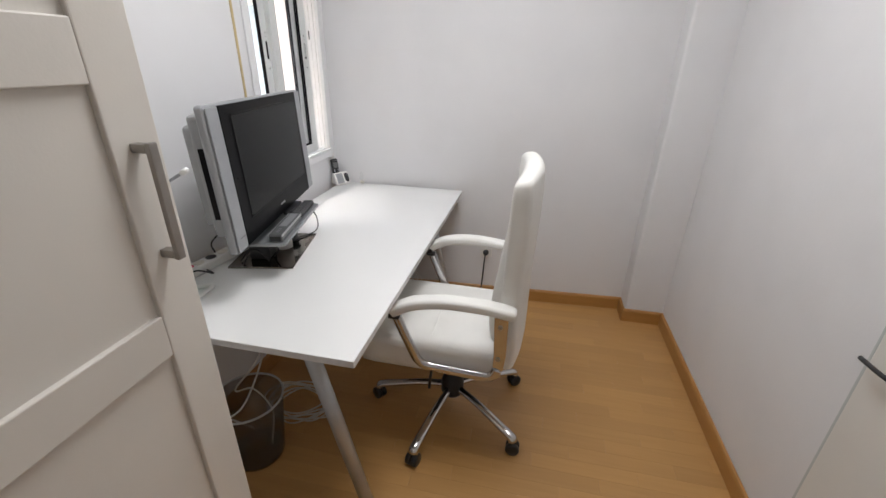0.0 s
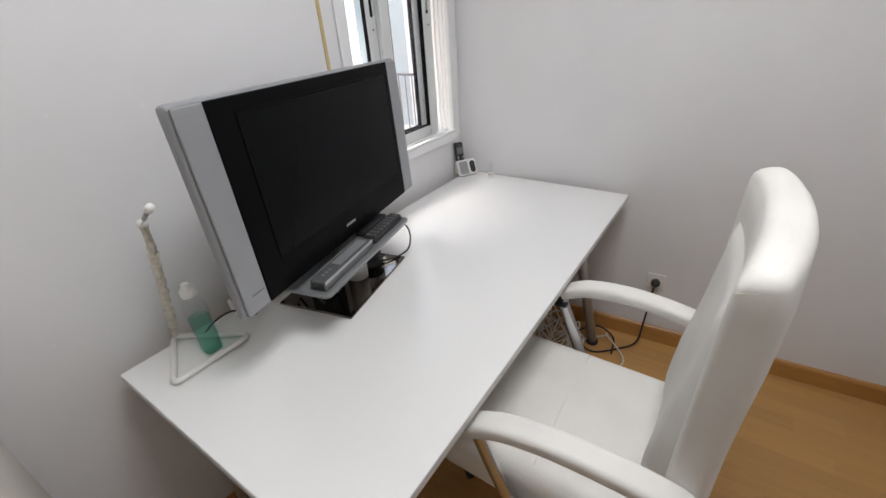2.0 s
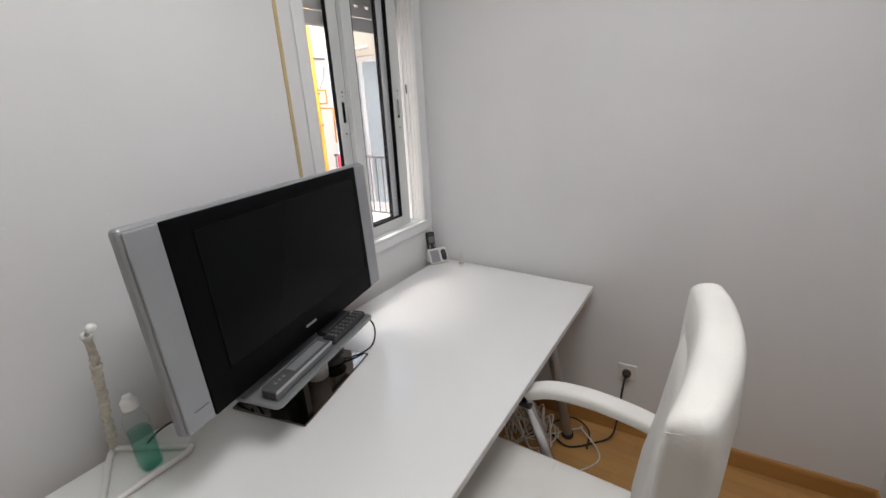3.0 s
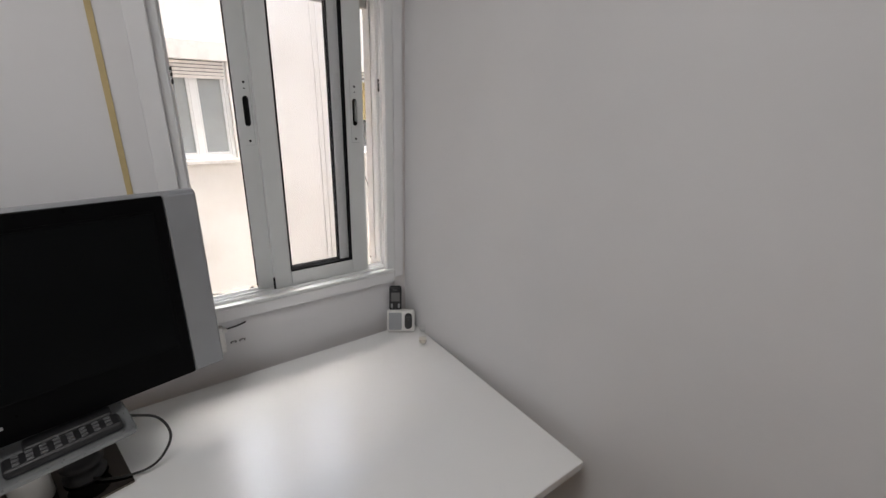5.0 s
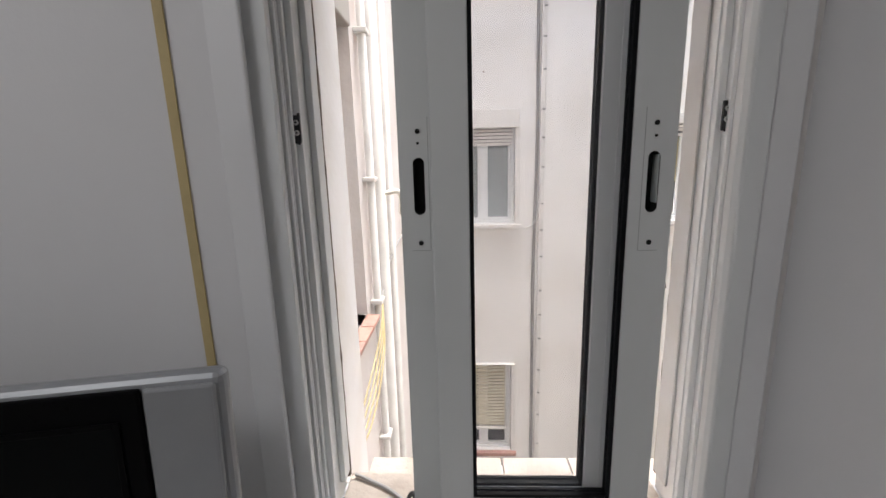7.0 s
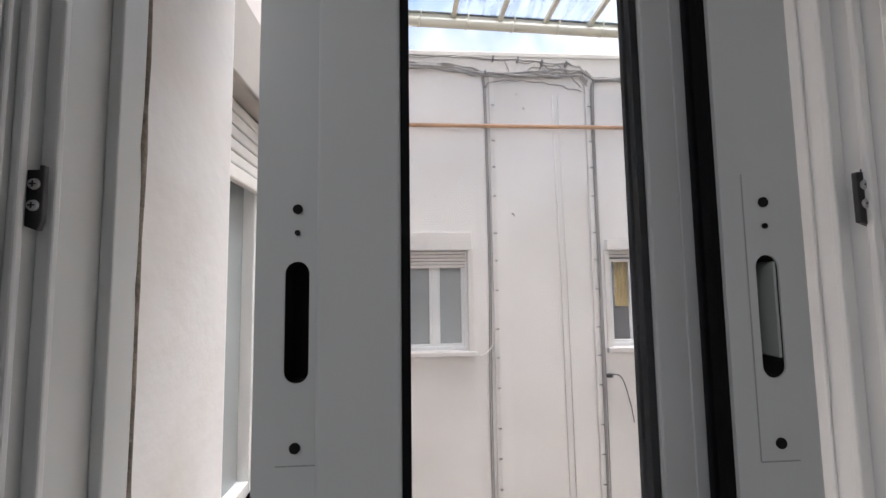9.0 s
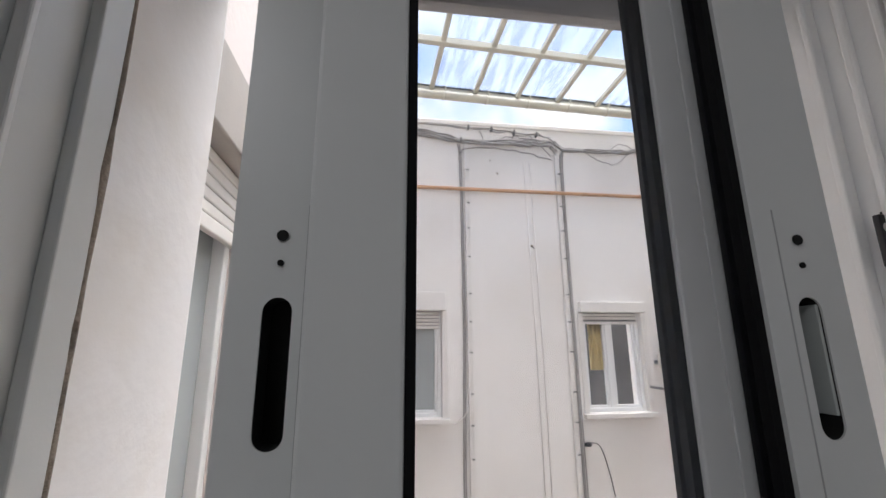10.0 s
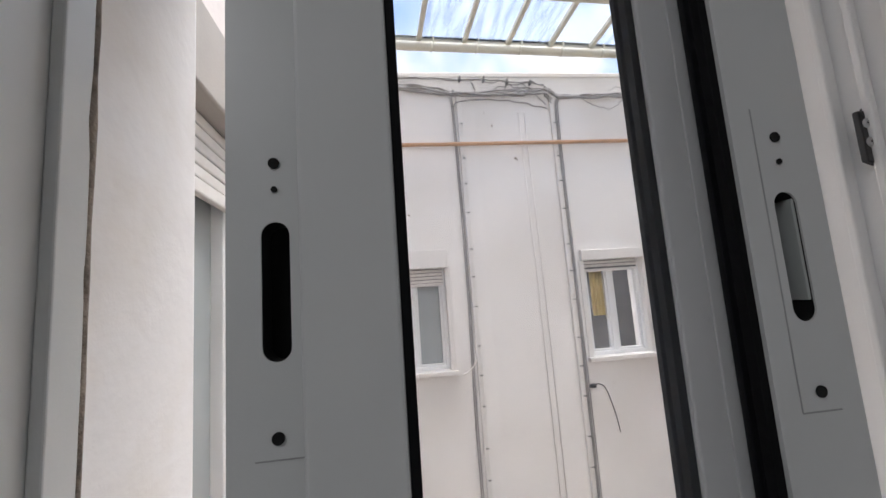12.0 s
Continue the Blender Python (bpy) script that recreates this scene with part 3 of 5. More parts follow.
# roller shutter, let down a little, with light slots
sh = thing("roller_shutter", "grey roller shutter let partly down behind the window", "roller shutter", (-0.152, -0.375, 1.765))
part("end_bar", box(-0.007, -0.278, 0.0, 0.007, 0.278, 0.05, 0.004), SHUT, sh)
for i in range(6):
    z = 0.053 + i * 0.043
    part("slat", box(-0.006, -0.278, z, 0.006, 0.278, z + 0.034, 0.004), SHUT, sh)
    for j in range(9):
        part("slat_link", box(-0.003, -0.276 + j * 0.062, z + 0.034, 0.003, -0.236 + j * 0.062 + (0.018 if j == 8 else 0), z + 0.043), SHUT, sh)
solo("shutter_box", wall_with_holes("x", -WT + 0.02, -0.21, -0.688, 0.2, 2.041, 2.058, []), SHUT, "shutter box over the window", "trim", "structure")

# reveal plaster, outer sill of tiles
solo("reveal", box(-WT - 0.006, -0.715, 0.70, -0.198, -0.680, 2.06, 0.012, seg=3), REVEAL, "white rough plaster reveal beside the window", "trim", "structure")
solo("reveal", box(-WT - 0.006, 0.18, 0.70, -0.20, 0.209, 2.06, 0.012, seg=3), REVEAL, "white rough plaster reveal beside the window", "trim", "structure")
osill = solo("window_sill", box(-WT - 0.03, -0.682, 0.70, -0.198, 0.179, 0.722, 0.004), OUTWALL, "outer window sill with worn tiles", "sill", "structure")
for i in range(5):
    y = -0.678 + i * 0.17
    part("tile", box(-WT - 0.045, y, 0.723, -0.19, y + 0.166, 0.733, 0.003), SILLTILE, osill)
ledge = solo("window_sill", box(-0.211, -0.6785, 0.86, -0.196, -0.0785, 0.8965, 0.002), OUTWALL, "narrow tiled ledge behind the window frame", "sill", "structure")
for i in range(4):
    y = -0.6555 + i * 0.142
    part("tile", box(-0.2135, y, 0.897, -0.106, y + 0.139, 0.905, 0.002), SILLTILE, ledge)
solo("sill_cable", tube(curve_pts([(-0.2, -0.645, 0.912), (-0.185, -0.612, 0.910), (-0.165, -0.575, 0.9095), (-0.135, -0.538, 0.9095)]), 0.0035, 7), CABLE_G, "grey cable lying across the outer sill", "cable")
solo("sill_hook", tube(curve_pts([(-0.125, -0.532, 0.9085), (-0.125, -0.534, 0.925), (-0.128, -0.526, 0.936), (-0.124, -0.520, 0.924)], 4), 0.004, 7), CABLE_B, "small dark cable hook on the outer sill", "hook")

# ---- the court ----
FX = -3.68          # far facade
PY = -0.845         # wall with the neighbour's window
QY = 3.12           # wall with the balcony
LOW, HIGH = -6.0, 3.68
W1 = (-0.52, 0.095, 0.87, 1.79)
W2 = (1.455, 2.05, 0.87, 1.78)
W3 = (-0.52, 0.07, -1.70, -0.64)
solo("facade_far", wall_with_holes("x", FX - 0.25, FX, PY - 0.3, 2.87, LOW, HIGH, [W1, W2, W3]), OUTWALL, "white rendered court facade with small windows", "facade", "structure")
NB = (-1.205, -0.505, 0.86, 2.02)
solo("facade_side", wall_with_holes("y", PY - 0.3, PY, FX - 0.2, -WT - 0.002, LOW, 4.1, [NB]), SIDEWALL, "white rendered court side wall", "facade", "structure")
solo("facade_recess", box(FX - 1.1, 2.4, LOW, FX - 1.0, QY, 4.1), CREAMWALL, "cream rendered side wall of the balcony recess", "facade", "structure")
BD = (-4.325, -2.405, -0.1, 2.1)
solo("facade_balcony", wall_with_holes("y", QY, QY + 0.25, FX - 1.1, 0.2, LOW, 4.1, [BD]), CREAMWALL, "cream rendered court wall with a balcony door", "facade", "structure")
solo("facade_near", wall_with_holes("x", -WT - 0.001, -WT + 0.06, 0.602, QY + 0.2, LOW, 4.1, []), OUTWALL, "white rendered court wall", "facade", "structure")
solo("facade_near_low", box(-WT, YB, LOW, -0.05, QY, -0.202), OUTWALL, "white rendered court wall below the window", "facade", "structure")
solo("facade_near_top", box(-WT, YB, ZC + 0.13, -0.05, QY, 4.1), OUTWALL, "white rendered court wall above the window", "facade", "structure")
solo("ground", box(-60, -60, LOW - 0.3, 60, 60, LOW), OUTWALL, "pale paved ground of the court", "ground", "structure")
solo("parapet_cap", box(FX - 0.27, PY - 0.3, HIGH + 0.001, FX + 0.015, 2.885, HIGH + 0.05, 0.01), OUTWALL, "rendered parapet coping", "parapet", "structure")


def court_window(name, rect, label, fill, box_h, mullion_shift=0.0, shutter=0.0, sill_m=None):
    """A two-leaf window in the far facade, with a shutter box above it and a sill."""
    ya, yb, za, zb = rect
    w = thing(name, label, "window", (FX, (ya + yb) / 2, za), kind="structure")
    hw, h = (yb - ya) / 2, zb - za
    d = -0.10
    f = 0.035
    for q in ((-hw, 0, -hw + f, h), (hw - f, 0, hw, h), (-hw + f, 0, hw - f, f), (-hw + f, h - f, hw - f, h)):
        part("window_frame", box(d, q[0], q[1], d + 0.05, q[2], q[3], 0.004), ALU, w)
    mid = mullion_shift
    part("mullion", box(d, mid - 0.028, f, d + 0.04, mid + 0.028, h - f, 0.004), ALU, w)
    inner = 0.022
    for a, c in ((-hw + f, mid - 0.028), (mid + 0.028, hw - f)):
        for q in ((a, f, a + inner, h - f), (c - inner, f, c, h - f), (a + inner, f, c - inner, f + inner)):
            part("leaf_rail", box(d - 0.005, q[0], q[1], d + 0.03, q[2], q[3], 0.003), ALU, w)
        pane = part("pane", box(d + 0.004, a + 0.001, f, d + 0.009, c - 0.001, h - f), fill, w)
        pane.visible_shadow = fill != PANE
    if shutter:
        for i in range(int(shutter / 0.032)):
            part("shutter_slat", box(d + 0.05, -hw + f * 0.5, h - 0.032 * (i + 1), d + 0.066, hw - f * 0.5, h - 0.032 * i - 0.007, 0.004), SHUT_OUT, w)
    part("shutter_box", box(-0.06, -hw - 0.035, h + 0.001, 0.05, hw + 0.035, h + box_h, 0.006), DUCT, w)
    if shutter:
        part("shutter_guide", box(d + 0.0505, -hw + f * 0.5, h - shutter - 0.01, d + 0.053, hw - f * 0.5, h), RAIL, w)
        part("shutter_end_bar", box(d + 0.0535, -hw + f * 0.5, h - shutter - 0.03, d + 0.07, hw - f * 0.5, h - shutter - 0.003, 0.004), SHUT_OUT, w)
    part("surround", box(0.0005, -hw - 0.05, -0.02, 0.012, -hw - 0.001, h, 0.003), DUCT, w)
    part("surround", box(0.0005, hw + 0.001, -0.02, 0.012, hw + 0.05, h, 0.003), DUCT, w)
    part("window_sill", box(d, -hw - 0.06, -0.045, 0.055, hw + 0.06, -0.003, 0.005), sill_m or DUCT, w)
    return w


court_window("window_2", W1, "white two-leaf window with frosted panes and lowered shutter edge", FROST, 0.17, shutter=0.13)
w2 = court_window("window_3", W2, "white two-leaf window showing a yellow curtain inside", PANE, 0.10, mullion_shift=-0.02, shutter=0.08)
w3 = court_window("window_4", W3, "lower window with a cream slatted blind", ROOMDARK, 0.0015, sill_m=TILE)
# behind the see-through window: a dark sheet painting the room's dimness, and a curtain
for nm, lo in (("room_dark_sheet", W2),):
    solo(nm, wall_with_holes("x", FX - 0.9, FX - 0.88, lo[0] - 0.4, lo[1] + 0.4, lo[2] - 0.5, lo[3] + 0.5, []), ROOMDARK, "added dark sheet for the unlit room behind the court window", "wall", "structure")
bm = bmesh.new()
prev = None
for i in range(31):
    y, x = 1.565 + i * 0.0068, FX - 0.135 + 0.012 * math.sin(i * 1.1)
    cur = [bm.verts.new((x, y, 1.24)), bm.verts.new((x, y, 1.75))]
    if prev:
        bm.faces.new((prev[0], cur[0], cur[1], prev[1]))
    prev = cur
cur_ob = solo("curtain", bm, CURTAIN, "yellow curtain hanging inside the court window", "curtain", smooth=True)
sd = cur_ob.modifiers.new("thick", "SOLIDIFY")
sd.thickness = 0.004
for s in (0, 1, 2, 3, 4, 5, 6, 7, 8, 9, 10, 11, 12, 13, 14, 15, 16, 17, 18, 19):
    z = 1.04 - s * 0.038
    part("blind_slat", box(-0.045, -0.255, z - 0.03, -0.035, 0.24, z, 0.004), BLIND, w3)
part("blind_rail", box(-0.05, -0.26, 0.24, -0.02, 0.25, 0.275, 0.006), DUCT, w3)


def run(name, pts, r, m, label, category, seg=8, flat=1.0, group=""):
    return solo(name, tube(pts, r, seg, flat=flat), m, label, category, smooth=True, group=group)


def gas_meter(y, z, m_case=YELLOW, m_pipe=ORANGE):
    g = thing("gas_meter", "gas meter with its pipes fixed to the court wall", "gas meter", (FX, y, z), group="gas meters")
    part("case", box(0.03, -0.075, 0.0, 0.16, 0.075, 0.14, 0.02), m_case, g)
    part("dial_case", box(0.03, -0.06, 0.142, 0.14, 0.06, 0.2, 0.015), m_case, g)
    part("dial", box(0.1405, -0.04, 0.155, 0.145, 0.04, 0.185, 0.002), CREAM, g)
    for yy in (-0.05, 0.05):
        part("pipe_stub", tube([(0.08, yy, 0.2), (0.08, yy, 0.33)], 0.012, 8), m_pipe, g)
    part("bridge", tube([(0.08, -0.05, 0.33), (0.08, 0.05, 0.33)], 0.012, 8), m_pipe, g)
    part("bracket", box(0.0, -0.09, 0.05, 0.028, 0.09, 0.08, 0.004), RAIL, g)
    return g


gas_meter(-0.645, 1.335)
gas_meter(2.235, 1.25, CREAM, ORANGE_OLD)
run("gas_pipe", curve_pts([(FX + 0.05, -0.765, 3.3), (FX + 0.05, -0.77, 1.8), (FX + 0.05, -0.80, 0.5), (FX + 0.05, -0.815, -3.0)]), 0.022, ORANGE, "orange painted gas riser pipe on the court wall", "pipe", group="gas pipes")
run("gas_pipe", [(FX + 0.06, -0.77, 1.66), (FX + 0.06, -0.62, 1.66)], 0.012, ORANGE, "thin orange branch pipe to the meter", "pipe", group="gas pipes")
run("gas_pipe", [(FX + 0.05, 2.545, 3.6), (FX + 0.05, 2.575, -3.5)], 0.026, ORANGE, "orange painted gas riser pipe on the court wall", "pipe", group="gas pipes")
run("gas_pipe", [(FX + 0.06, 2.55, 1.675), (FX + 0.06, 2.715, 1.675), (FX + 0.06, 2.715, 1.50), (FX + 0.06, 2.55, 1.50)], 0.012, ORANGE, "thin orange pipe loop beside the riser", "pipe", group="gas pipes")
run("gas_pipe", [(FX + 0.06, 2.575, 1.44), (FX + 0.06, 2.82, 1.43), (FX + 0.06, 2.80, 0.95)], 0.012, ORANGE, "thin orange branch pipe", "pipe", group="gas pipes")
for z in (2.07, 1.62, 1.2):
    vb = thing("pipe_bracket", "dark pipe bracket beside the gas riser", "bracket", (FX, 2.52, z), group="pipe brackets")
    part("arm", box(0.0, 0.0, 0.0, 0.02, 0.3 if z > 2 else 0.12, 0.022, 0.004), RAIL, vb)
    part("clamp", tube([(0.05 + 0.03 * math.cos(a), 0.035 + 0.03 * math.sin(a), 0.01) for a in [2 * math.pi * k / 10 for k in range(10)]], 0.006, 6, closed=True), RAIL, vb)
run("wall_cable", curve_pts([(FX + 0.02, 2.78, 1.98), (FX + 0.03, 2.74, 1.85), (FX + 0.02, 2.66, 1.7)]), 0.006, CABLE_G, "thin cable dropping from the bracket", "cable", 6, group="court cables")
run("gas_pipe", [(FX + 0.045, -0.84, 2.972), (FX + 0.045, 2.285, 2.972)], 0.020, ORANGE_OLD, "faded orange pipe running across the court wall", "pipe", group="gas pipes")
run("gas_pipe", curve_pts([(FX + 0.045, 2.285, 2.955), (FX + 0.045, 2.29, 3.3), (FX + 0.045, 2.275, 3.56), (FX + 0.05, 2.24, 3.64)]), 0.028, ORANGE, "orange painted gas pipe bend below the parapet", "pipe", group="gas pipes")
for y in (0.35, 1.30):
    duct = thing("cable_duct", "white cable duct with clips down the court wall", "cable duct", (FX, y, 0), group="cable ducts")
    part("duct", box(0.001, -0.022, LOW + 0.5, 0.03, 0.022, 3.5, 0.004), DUCT, duct)
    z = -1.6
    while z < 3.3:
        part("clip", box(0.0305, -0.005, z, 0.036, 0.0255, z + 0.013), RAIL, duct)
        z += 0.30 + 0.06 * math.sin(z * 7)
    for k, off in enumerate((-0.05, -0.066) if y < 1 else (0.05, 0.038, 0.066)):
        pts = curve_pts([(FX + 0.02, y + off + (0.03 if y > 1 else -0.02), 3.46), (FX + 0.012, y + off, 3.2), (FX + 0.012, y + off + 0.012 * math.sin(k + 1), 1.6), (FX + 0.012, y + off * 1.1, 0.4), (FX + 0.012, y + off, -1.5), (FX + 0.012, y + off, -3.5)])
        run("wall_cable", pts, 0.0062, CABLE_G, "grey cable clipped along the duct", "cable", 6, group="court cables")
for y in (0.98, 1.04):
    run("wall_cable", [(FX + 0.01, y - 0.03, 3.3), (FX + 0.01, y, 1.5), (FX + 0.01, y + 0.02, -2.5)], 0.005, DUCT, "thin painted cable down the court wall", "cable", 6, group="court cables")
rnd = random.Random(5)


def slung(stations, r, m, wob=0.02, n=4):
    """A cable slung along the court wall through (y, z) stations, with small kinks between them."""
    keys = []
    for (ya, za), (yb, zb) in zip(stations, stations[1:]):
        for i in range(n):
            u = i / n
            keys.append((FX + 0.015 + rnd.uniform(0, 0.035), ya + (yb - ya) * u + rnd.uniform(-wob, wob), za + (zb - za) * u + rnd.uniform(-wob, wob)))
    keys.append((FX + 0.02, *stations[-1]))
    run("loose_cable", curve_pts(keys, 4), r, m, "tangled grey cables slung under the parapet", "cable", 6, group="court cables")


CABLE_OLD = mat("weathered_cable", (0.3, 0.285, 0.275), 0.7, var=0.2, scale=14, bump=0.08)
slung([(-0.84, 3.69), (-0.06, 3.655), (0.38, 3.645), (0.68, 3.635), (1.0, 3.62), (1.25, 3.60)], 0.007, CABLE_OLD, 0.008)
slung([(-0.84, 3.665), (0.21, 3.65), (0.7, 3.61), (1.1, 3.63), (1.28, 3.55)], 0.006, CABLE_G, 0.012)
for k in range(7):
    e = rnd.uniform(-0.03, 0.03)
    slung([(-0.84, 3.60 + e), (-0.06, 3.55 + e), (0.26, 3.50 + e * 0.6), (0.64, 3.485 + e * 0.5), (1.0, 3.52 + e * 1.4), (1.24, 3.52 + e), (1.30, 3.42 + e)], rnd.choice((0.007, 0.009, 0.012)), CABLE_OLD if k % 2 else CABLE_G, 0.012)
for k in range(5):
    e = rnd.uniform(-0.018, 0.018)
    slung([(1.28, 3.53 + e), (1.36, 3.47 + e), (1.76, 3.465 + e), (2.1, 3.475 + e), (2.24, 3.52 + e)], rnd.choice((0.007, 0.009, 0.011)), CABLE_OLD if k % 2 else CABLE_G, 0.008)
slung([(0.28, 3.36), (0.34, 3.41), (0.49, 3.43), (0.72, 3.43), (0.98, 3.40), (1.25, 3.34)], 0.006, CABLE_OLD, 0.006)
slung([(0.5, 3.63), (0.52, 3.5), (0.60, 3.47), (0.74, 3.55), (0.9, 3.60), (1.02, 3.5), (1.2, 3.56)], 0.005, CABLE_OLD, 0.012)
slung([(0.72, 3.47), (0.86, 3.58), (1.0, 3.60), (1.12, 3.5), (1.24, 3.38)], 0.005, CABLE_OLD, 0.014)
slung([(1.62, 3.46), (1.68, 3.40), (1.80, 3.34), (1.92, 3.32), (2.02, 3.37), (2.09, 3.44), (2.16, 3.53)], 0.004, CABLE_OLD, 0.004)
slung([(1.9, 3.49), (2.0, 3.56), (2.1, 3.55), (2.2, 3.47)], 0.004, CABLE_OLD, 0.006)
for y, z in ((0.38, 3.645), (0.62, 3.64), (0.86, 3.62), (1.1, 3.61), (0.3, 3.50)):
    solo("cable_tie", box(FX, y - 0.012, z - 0.02, FX + 0.055, y + 0.006, z + 0.024, 0.003), RAIL, "dark tie holding the slung cables", "cable tie", group="cable ties")
for y, z, r in ((0.60, 3.31, 0.010), (0.67, 3.17, 0.012), (-0.2, 2.3, 0.01), (1.62, 0.62, 0.008)):
    solo("wall_chip", lathe_x(FX + 0.001, y, z, r), SEAL, "small dark chip in the court render", "chip", group="wall chips")
solo("cable_gland", lathe([(0.03, 0.0), (0.034, 0.02), (0.02, 0.03), (0.0, 0.031)], 14, at=(FX + 0.03, 1.40, 0.60)), BLACKPL, "black cable gland on the court wall", "gland", smooth=True)
run("loose_cable", curve_pts([(FX + 0.02, 1.4, 0.63), (FX + 0.05, 1.5, 0.60), (FX + 0.03, 1.58, 0.38), (FX + 0.02, 1.62, 0.18)]), 0.0045, CABLE_B, "black cable end hanging from the wall", "cable", 6, group="court cables")
run("loose_cable", curve_pts([(FX + 0.02, 0.33, 0.94), (FX + 0.03, 0.28, 0.87), (FX + 0.03, 0.22, 0.83), (FX + 0.05, 0.19, 0.83)]), 0.008, DUCT, "short cream cable stub below the window", "cable", 6, group="court cables")
run("wall_bracket", [(FX + 0.02, 2.07, 1.09), (FX + 0.02, 2.27, 1.06)], 0.012, RAIL, "grey metal bracket beside the court window", "bracket")

# canopy of panes over the court
cz = 3.89
can = thing("court_canopy", "cream steel canopy with streaked translucent panes", "canopy", (-3.5, 1.0, cz))
can.matrix_world = pose(-3.475, 0.85, cz, 0, -3.2, 2.6)
part("gutter", tube([(0.02, -1.8, -0.055), (0.02, 2.15, -0.055)], 0.042, 14), CANOPY, can, smooth=True)
part("flashing", box(-0.035, -1.8, 0.0315, 0.05, 2.15, 0.0355, 0.001), CANOPY, can)
BAY = 0.64
for i in range(6):
    part("beam", box(i * BAY - 0.025, -1.82, -0.03, i * BAY + 0.025, 2.15, 0.03, 0.004), CANOPY, can)
for k in range(10):
    y = -1.745 + k * 0.432
    part("rafter", box(0.026, y - 0.021, -0.016, 5 * BAY - 0.026, y + 0.021, 0.025, 0.004), CANOPY, can)
    if y < 2.0:
        part("gutter_collar", tube([(0.02, y + 0.10, -0.055), (0.02, y + 0.125, -0.055)], 0.047, 14), CANOPY, can, smooth=True)
        part("gutter_hook", box(-0.03, y + 0.13, -0.03, 0.06, y + 0.142, 0.05, 0.003), CANOPY, can)
    if k < 9:
        for i in range(5):
            p = part("pane", box(i * BAY + 0.026, y + 0.022, 0.026, (i + 1) * BAY - 0.026, y + 0.41, 0.031), ROOFOPAL if k in (1, 5) or i > 1 else ROOFPANE, can)
            p.visible_shadow = False

# neighbour's window in the side wall
nb = thing("window_5", "neighbour's window with half-drawn shutter over a red tile sill", "window", (-0.855, PY, 0.86), kind="structure")
part("frame_side", box(-0.35, -0.13, 0.0, -0.31, -0.07, 1.16, 0.004), ALU, nb)
part("frame_side", box(0.31, -0.13, 0.0, 0.35, -0.07, 1.16, 0.004), ALU, nb)
for x in (-0.06, 0.0):
    part("mullion", box(x, -0.125, 0.04, x + 0.05, -0.085, 1.16, 0.004), ALU, nb)
part("brown_post", box(-0.16, -0.12, 0.04, -0.12, -0.09, 1.16, 0.004), WOODBROWN, nb)
part("frame_bottom", box(-0.31, -0.13, 0.0, 0.31, -0.07, 0.04, 0.004), ALU, nb)
part("pane", box(-0.31, -0.112, 0.04, 0.31, -0.106, 1.16), FROST, nb)
for i in range(7):
    part("shutter_slat", box(-0.34, -0.066, 0.96 + i * 0.036, 0.34, -0.05, 0.992 + i * 0.036, 0.005), SHUT_OUT, nb)
part("shutter_end_bar", box(-0.34, -0.068, 0.915, 0.34, -0.045, 0.955, 0.005), SHUT_OUT, nb)
part("lintel_box", box(-0.349, -0.28, 1.14, 0.349, 0.01, 1.36, 0.006), LINTEL, nb)
for i in range(5):
    part("tile", box(-0.348 + i * 0.139, -0.28, -0.02, -0.348 + i * 0.139 + 0.135, 0.055, 0.0, 0.003), TILE, nb)
for x, r in ((-1.30, 0.018), (-1.42, 0.03), (-1.75, 0.02)):
    run("drain_pipe", [(x, PY + r + 0.01, 4.6), (x, PY + r + 0.01, LOW)], r, DUCT, "white painted downpipe on the side wall", "pipe", 10, group="downpipes")
for z in (0.2, 0.88, 1.42, 2.0):
    solo("pipe_clamp", box(-1.335, PY, z, -1.265, PY + 0.055, z + 0.02, 0.004), DUCT, "white pipe clamp on the side wall", "clamp", group="pipe clamps")
run("tap_pipe", curve_pts([(-1.42, PY + 0.06, 1.36), (-1.44, PY + 0.13, 1.36), (-1.45, PY + 0.135, 1.26)]), 0.012, CREAM, "small bent spout on the downpipe", "pipe")
for k in range(4):
    run("side_cable", curve_pts([(-1.3, PY + 0.05, 0.89), (-1.1, PY + 0.07 + 0.005 * k, 0.80 - 0.022 * k), (-0.8, PY + 0.07 + 0.006 * k, 0.70 - 0.03 * k), (-0.5, PY + 0.06, 0.6)]), 0.003, TAPE, "ochre-white cables looped below the tile sill", "cable", 6, group="side cables")
run("side_cable", curve_pts([(-1.3, PY + 0.04, 0.88), (-1.7, PY + 0.03, 1.0), (-2.4, PY + 0.03, 1.06)]), 0.006, CABLE_G, "thin cable along the side wall", "cable", 6, group="side cables")

# balcony with its glazed door
bd = thing("balcony_door", "pale glazed balcony door across the court", "balcony door", (-3.825, QY, -0.1), kind="structure")
for x0, x1 in ((-0.5, -0.44), (-0.03, 0.03), (0.44, 0.5), (0.92, 0.98), (1.36, 1.42)):
    part("stile", box(x0, 0.06, 0.0, x1, 0.11, 2.2, 0.005), ALU, bd)
for z0, z1 in ((0.0, 0.1), (2.13, 2.2)):
    for x0, x1 in ((-0.44, -0.03), (0.03, 0.44), (0.5, 0.92), (0.98, 1.36)):
        part("rail", box(x0, 0.06, z0, x1, 0.11, z1, 0.005), ALU, bd)
part("pane", box(-0.44, 0.08, 0.1, -0.03, 0.088, 2.13), BLUEPANE, bd)
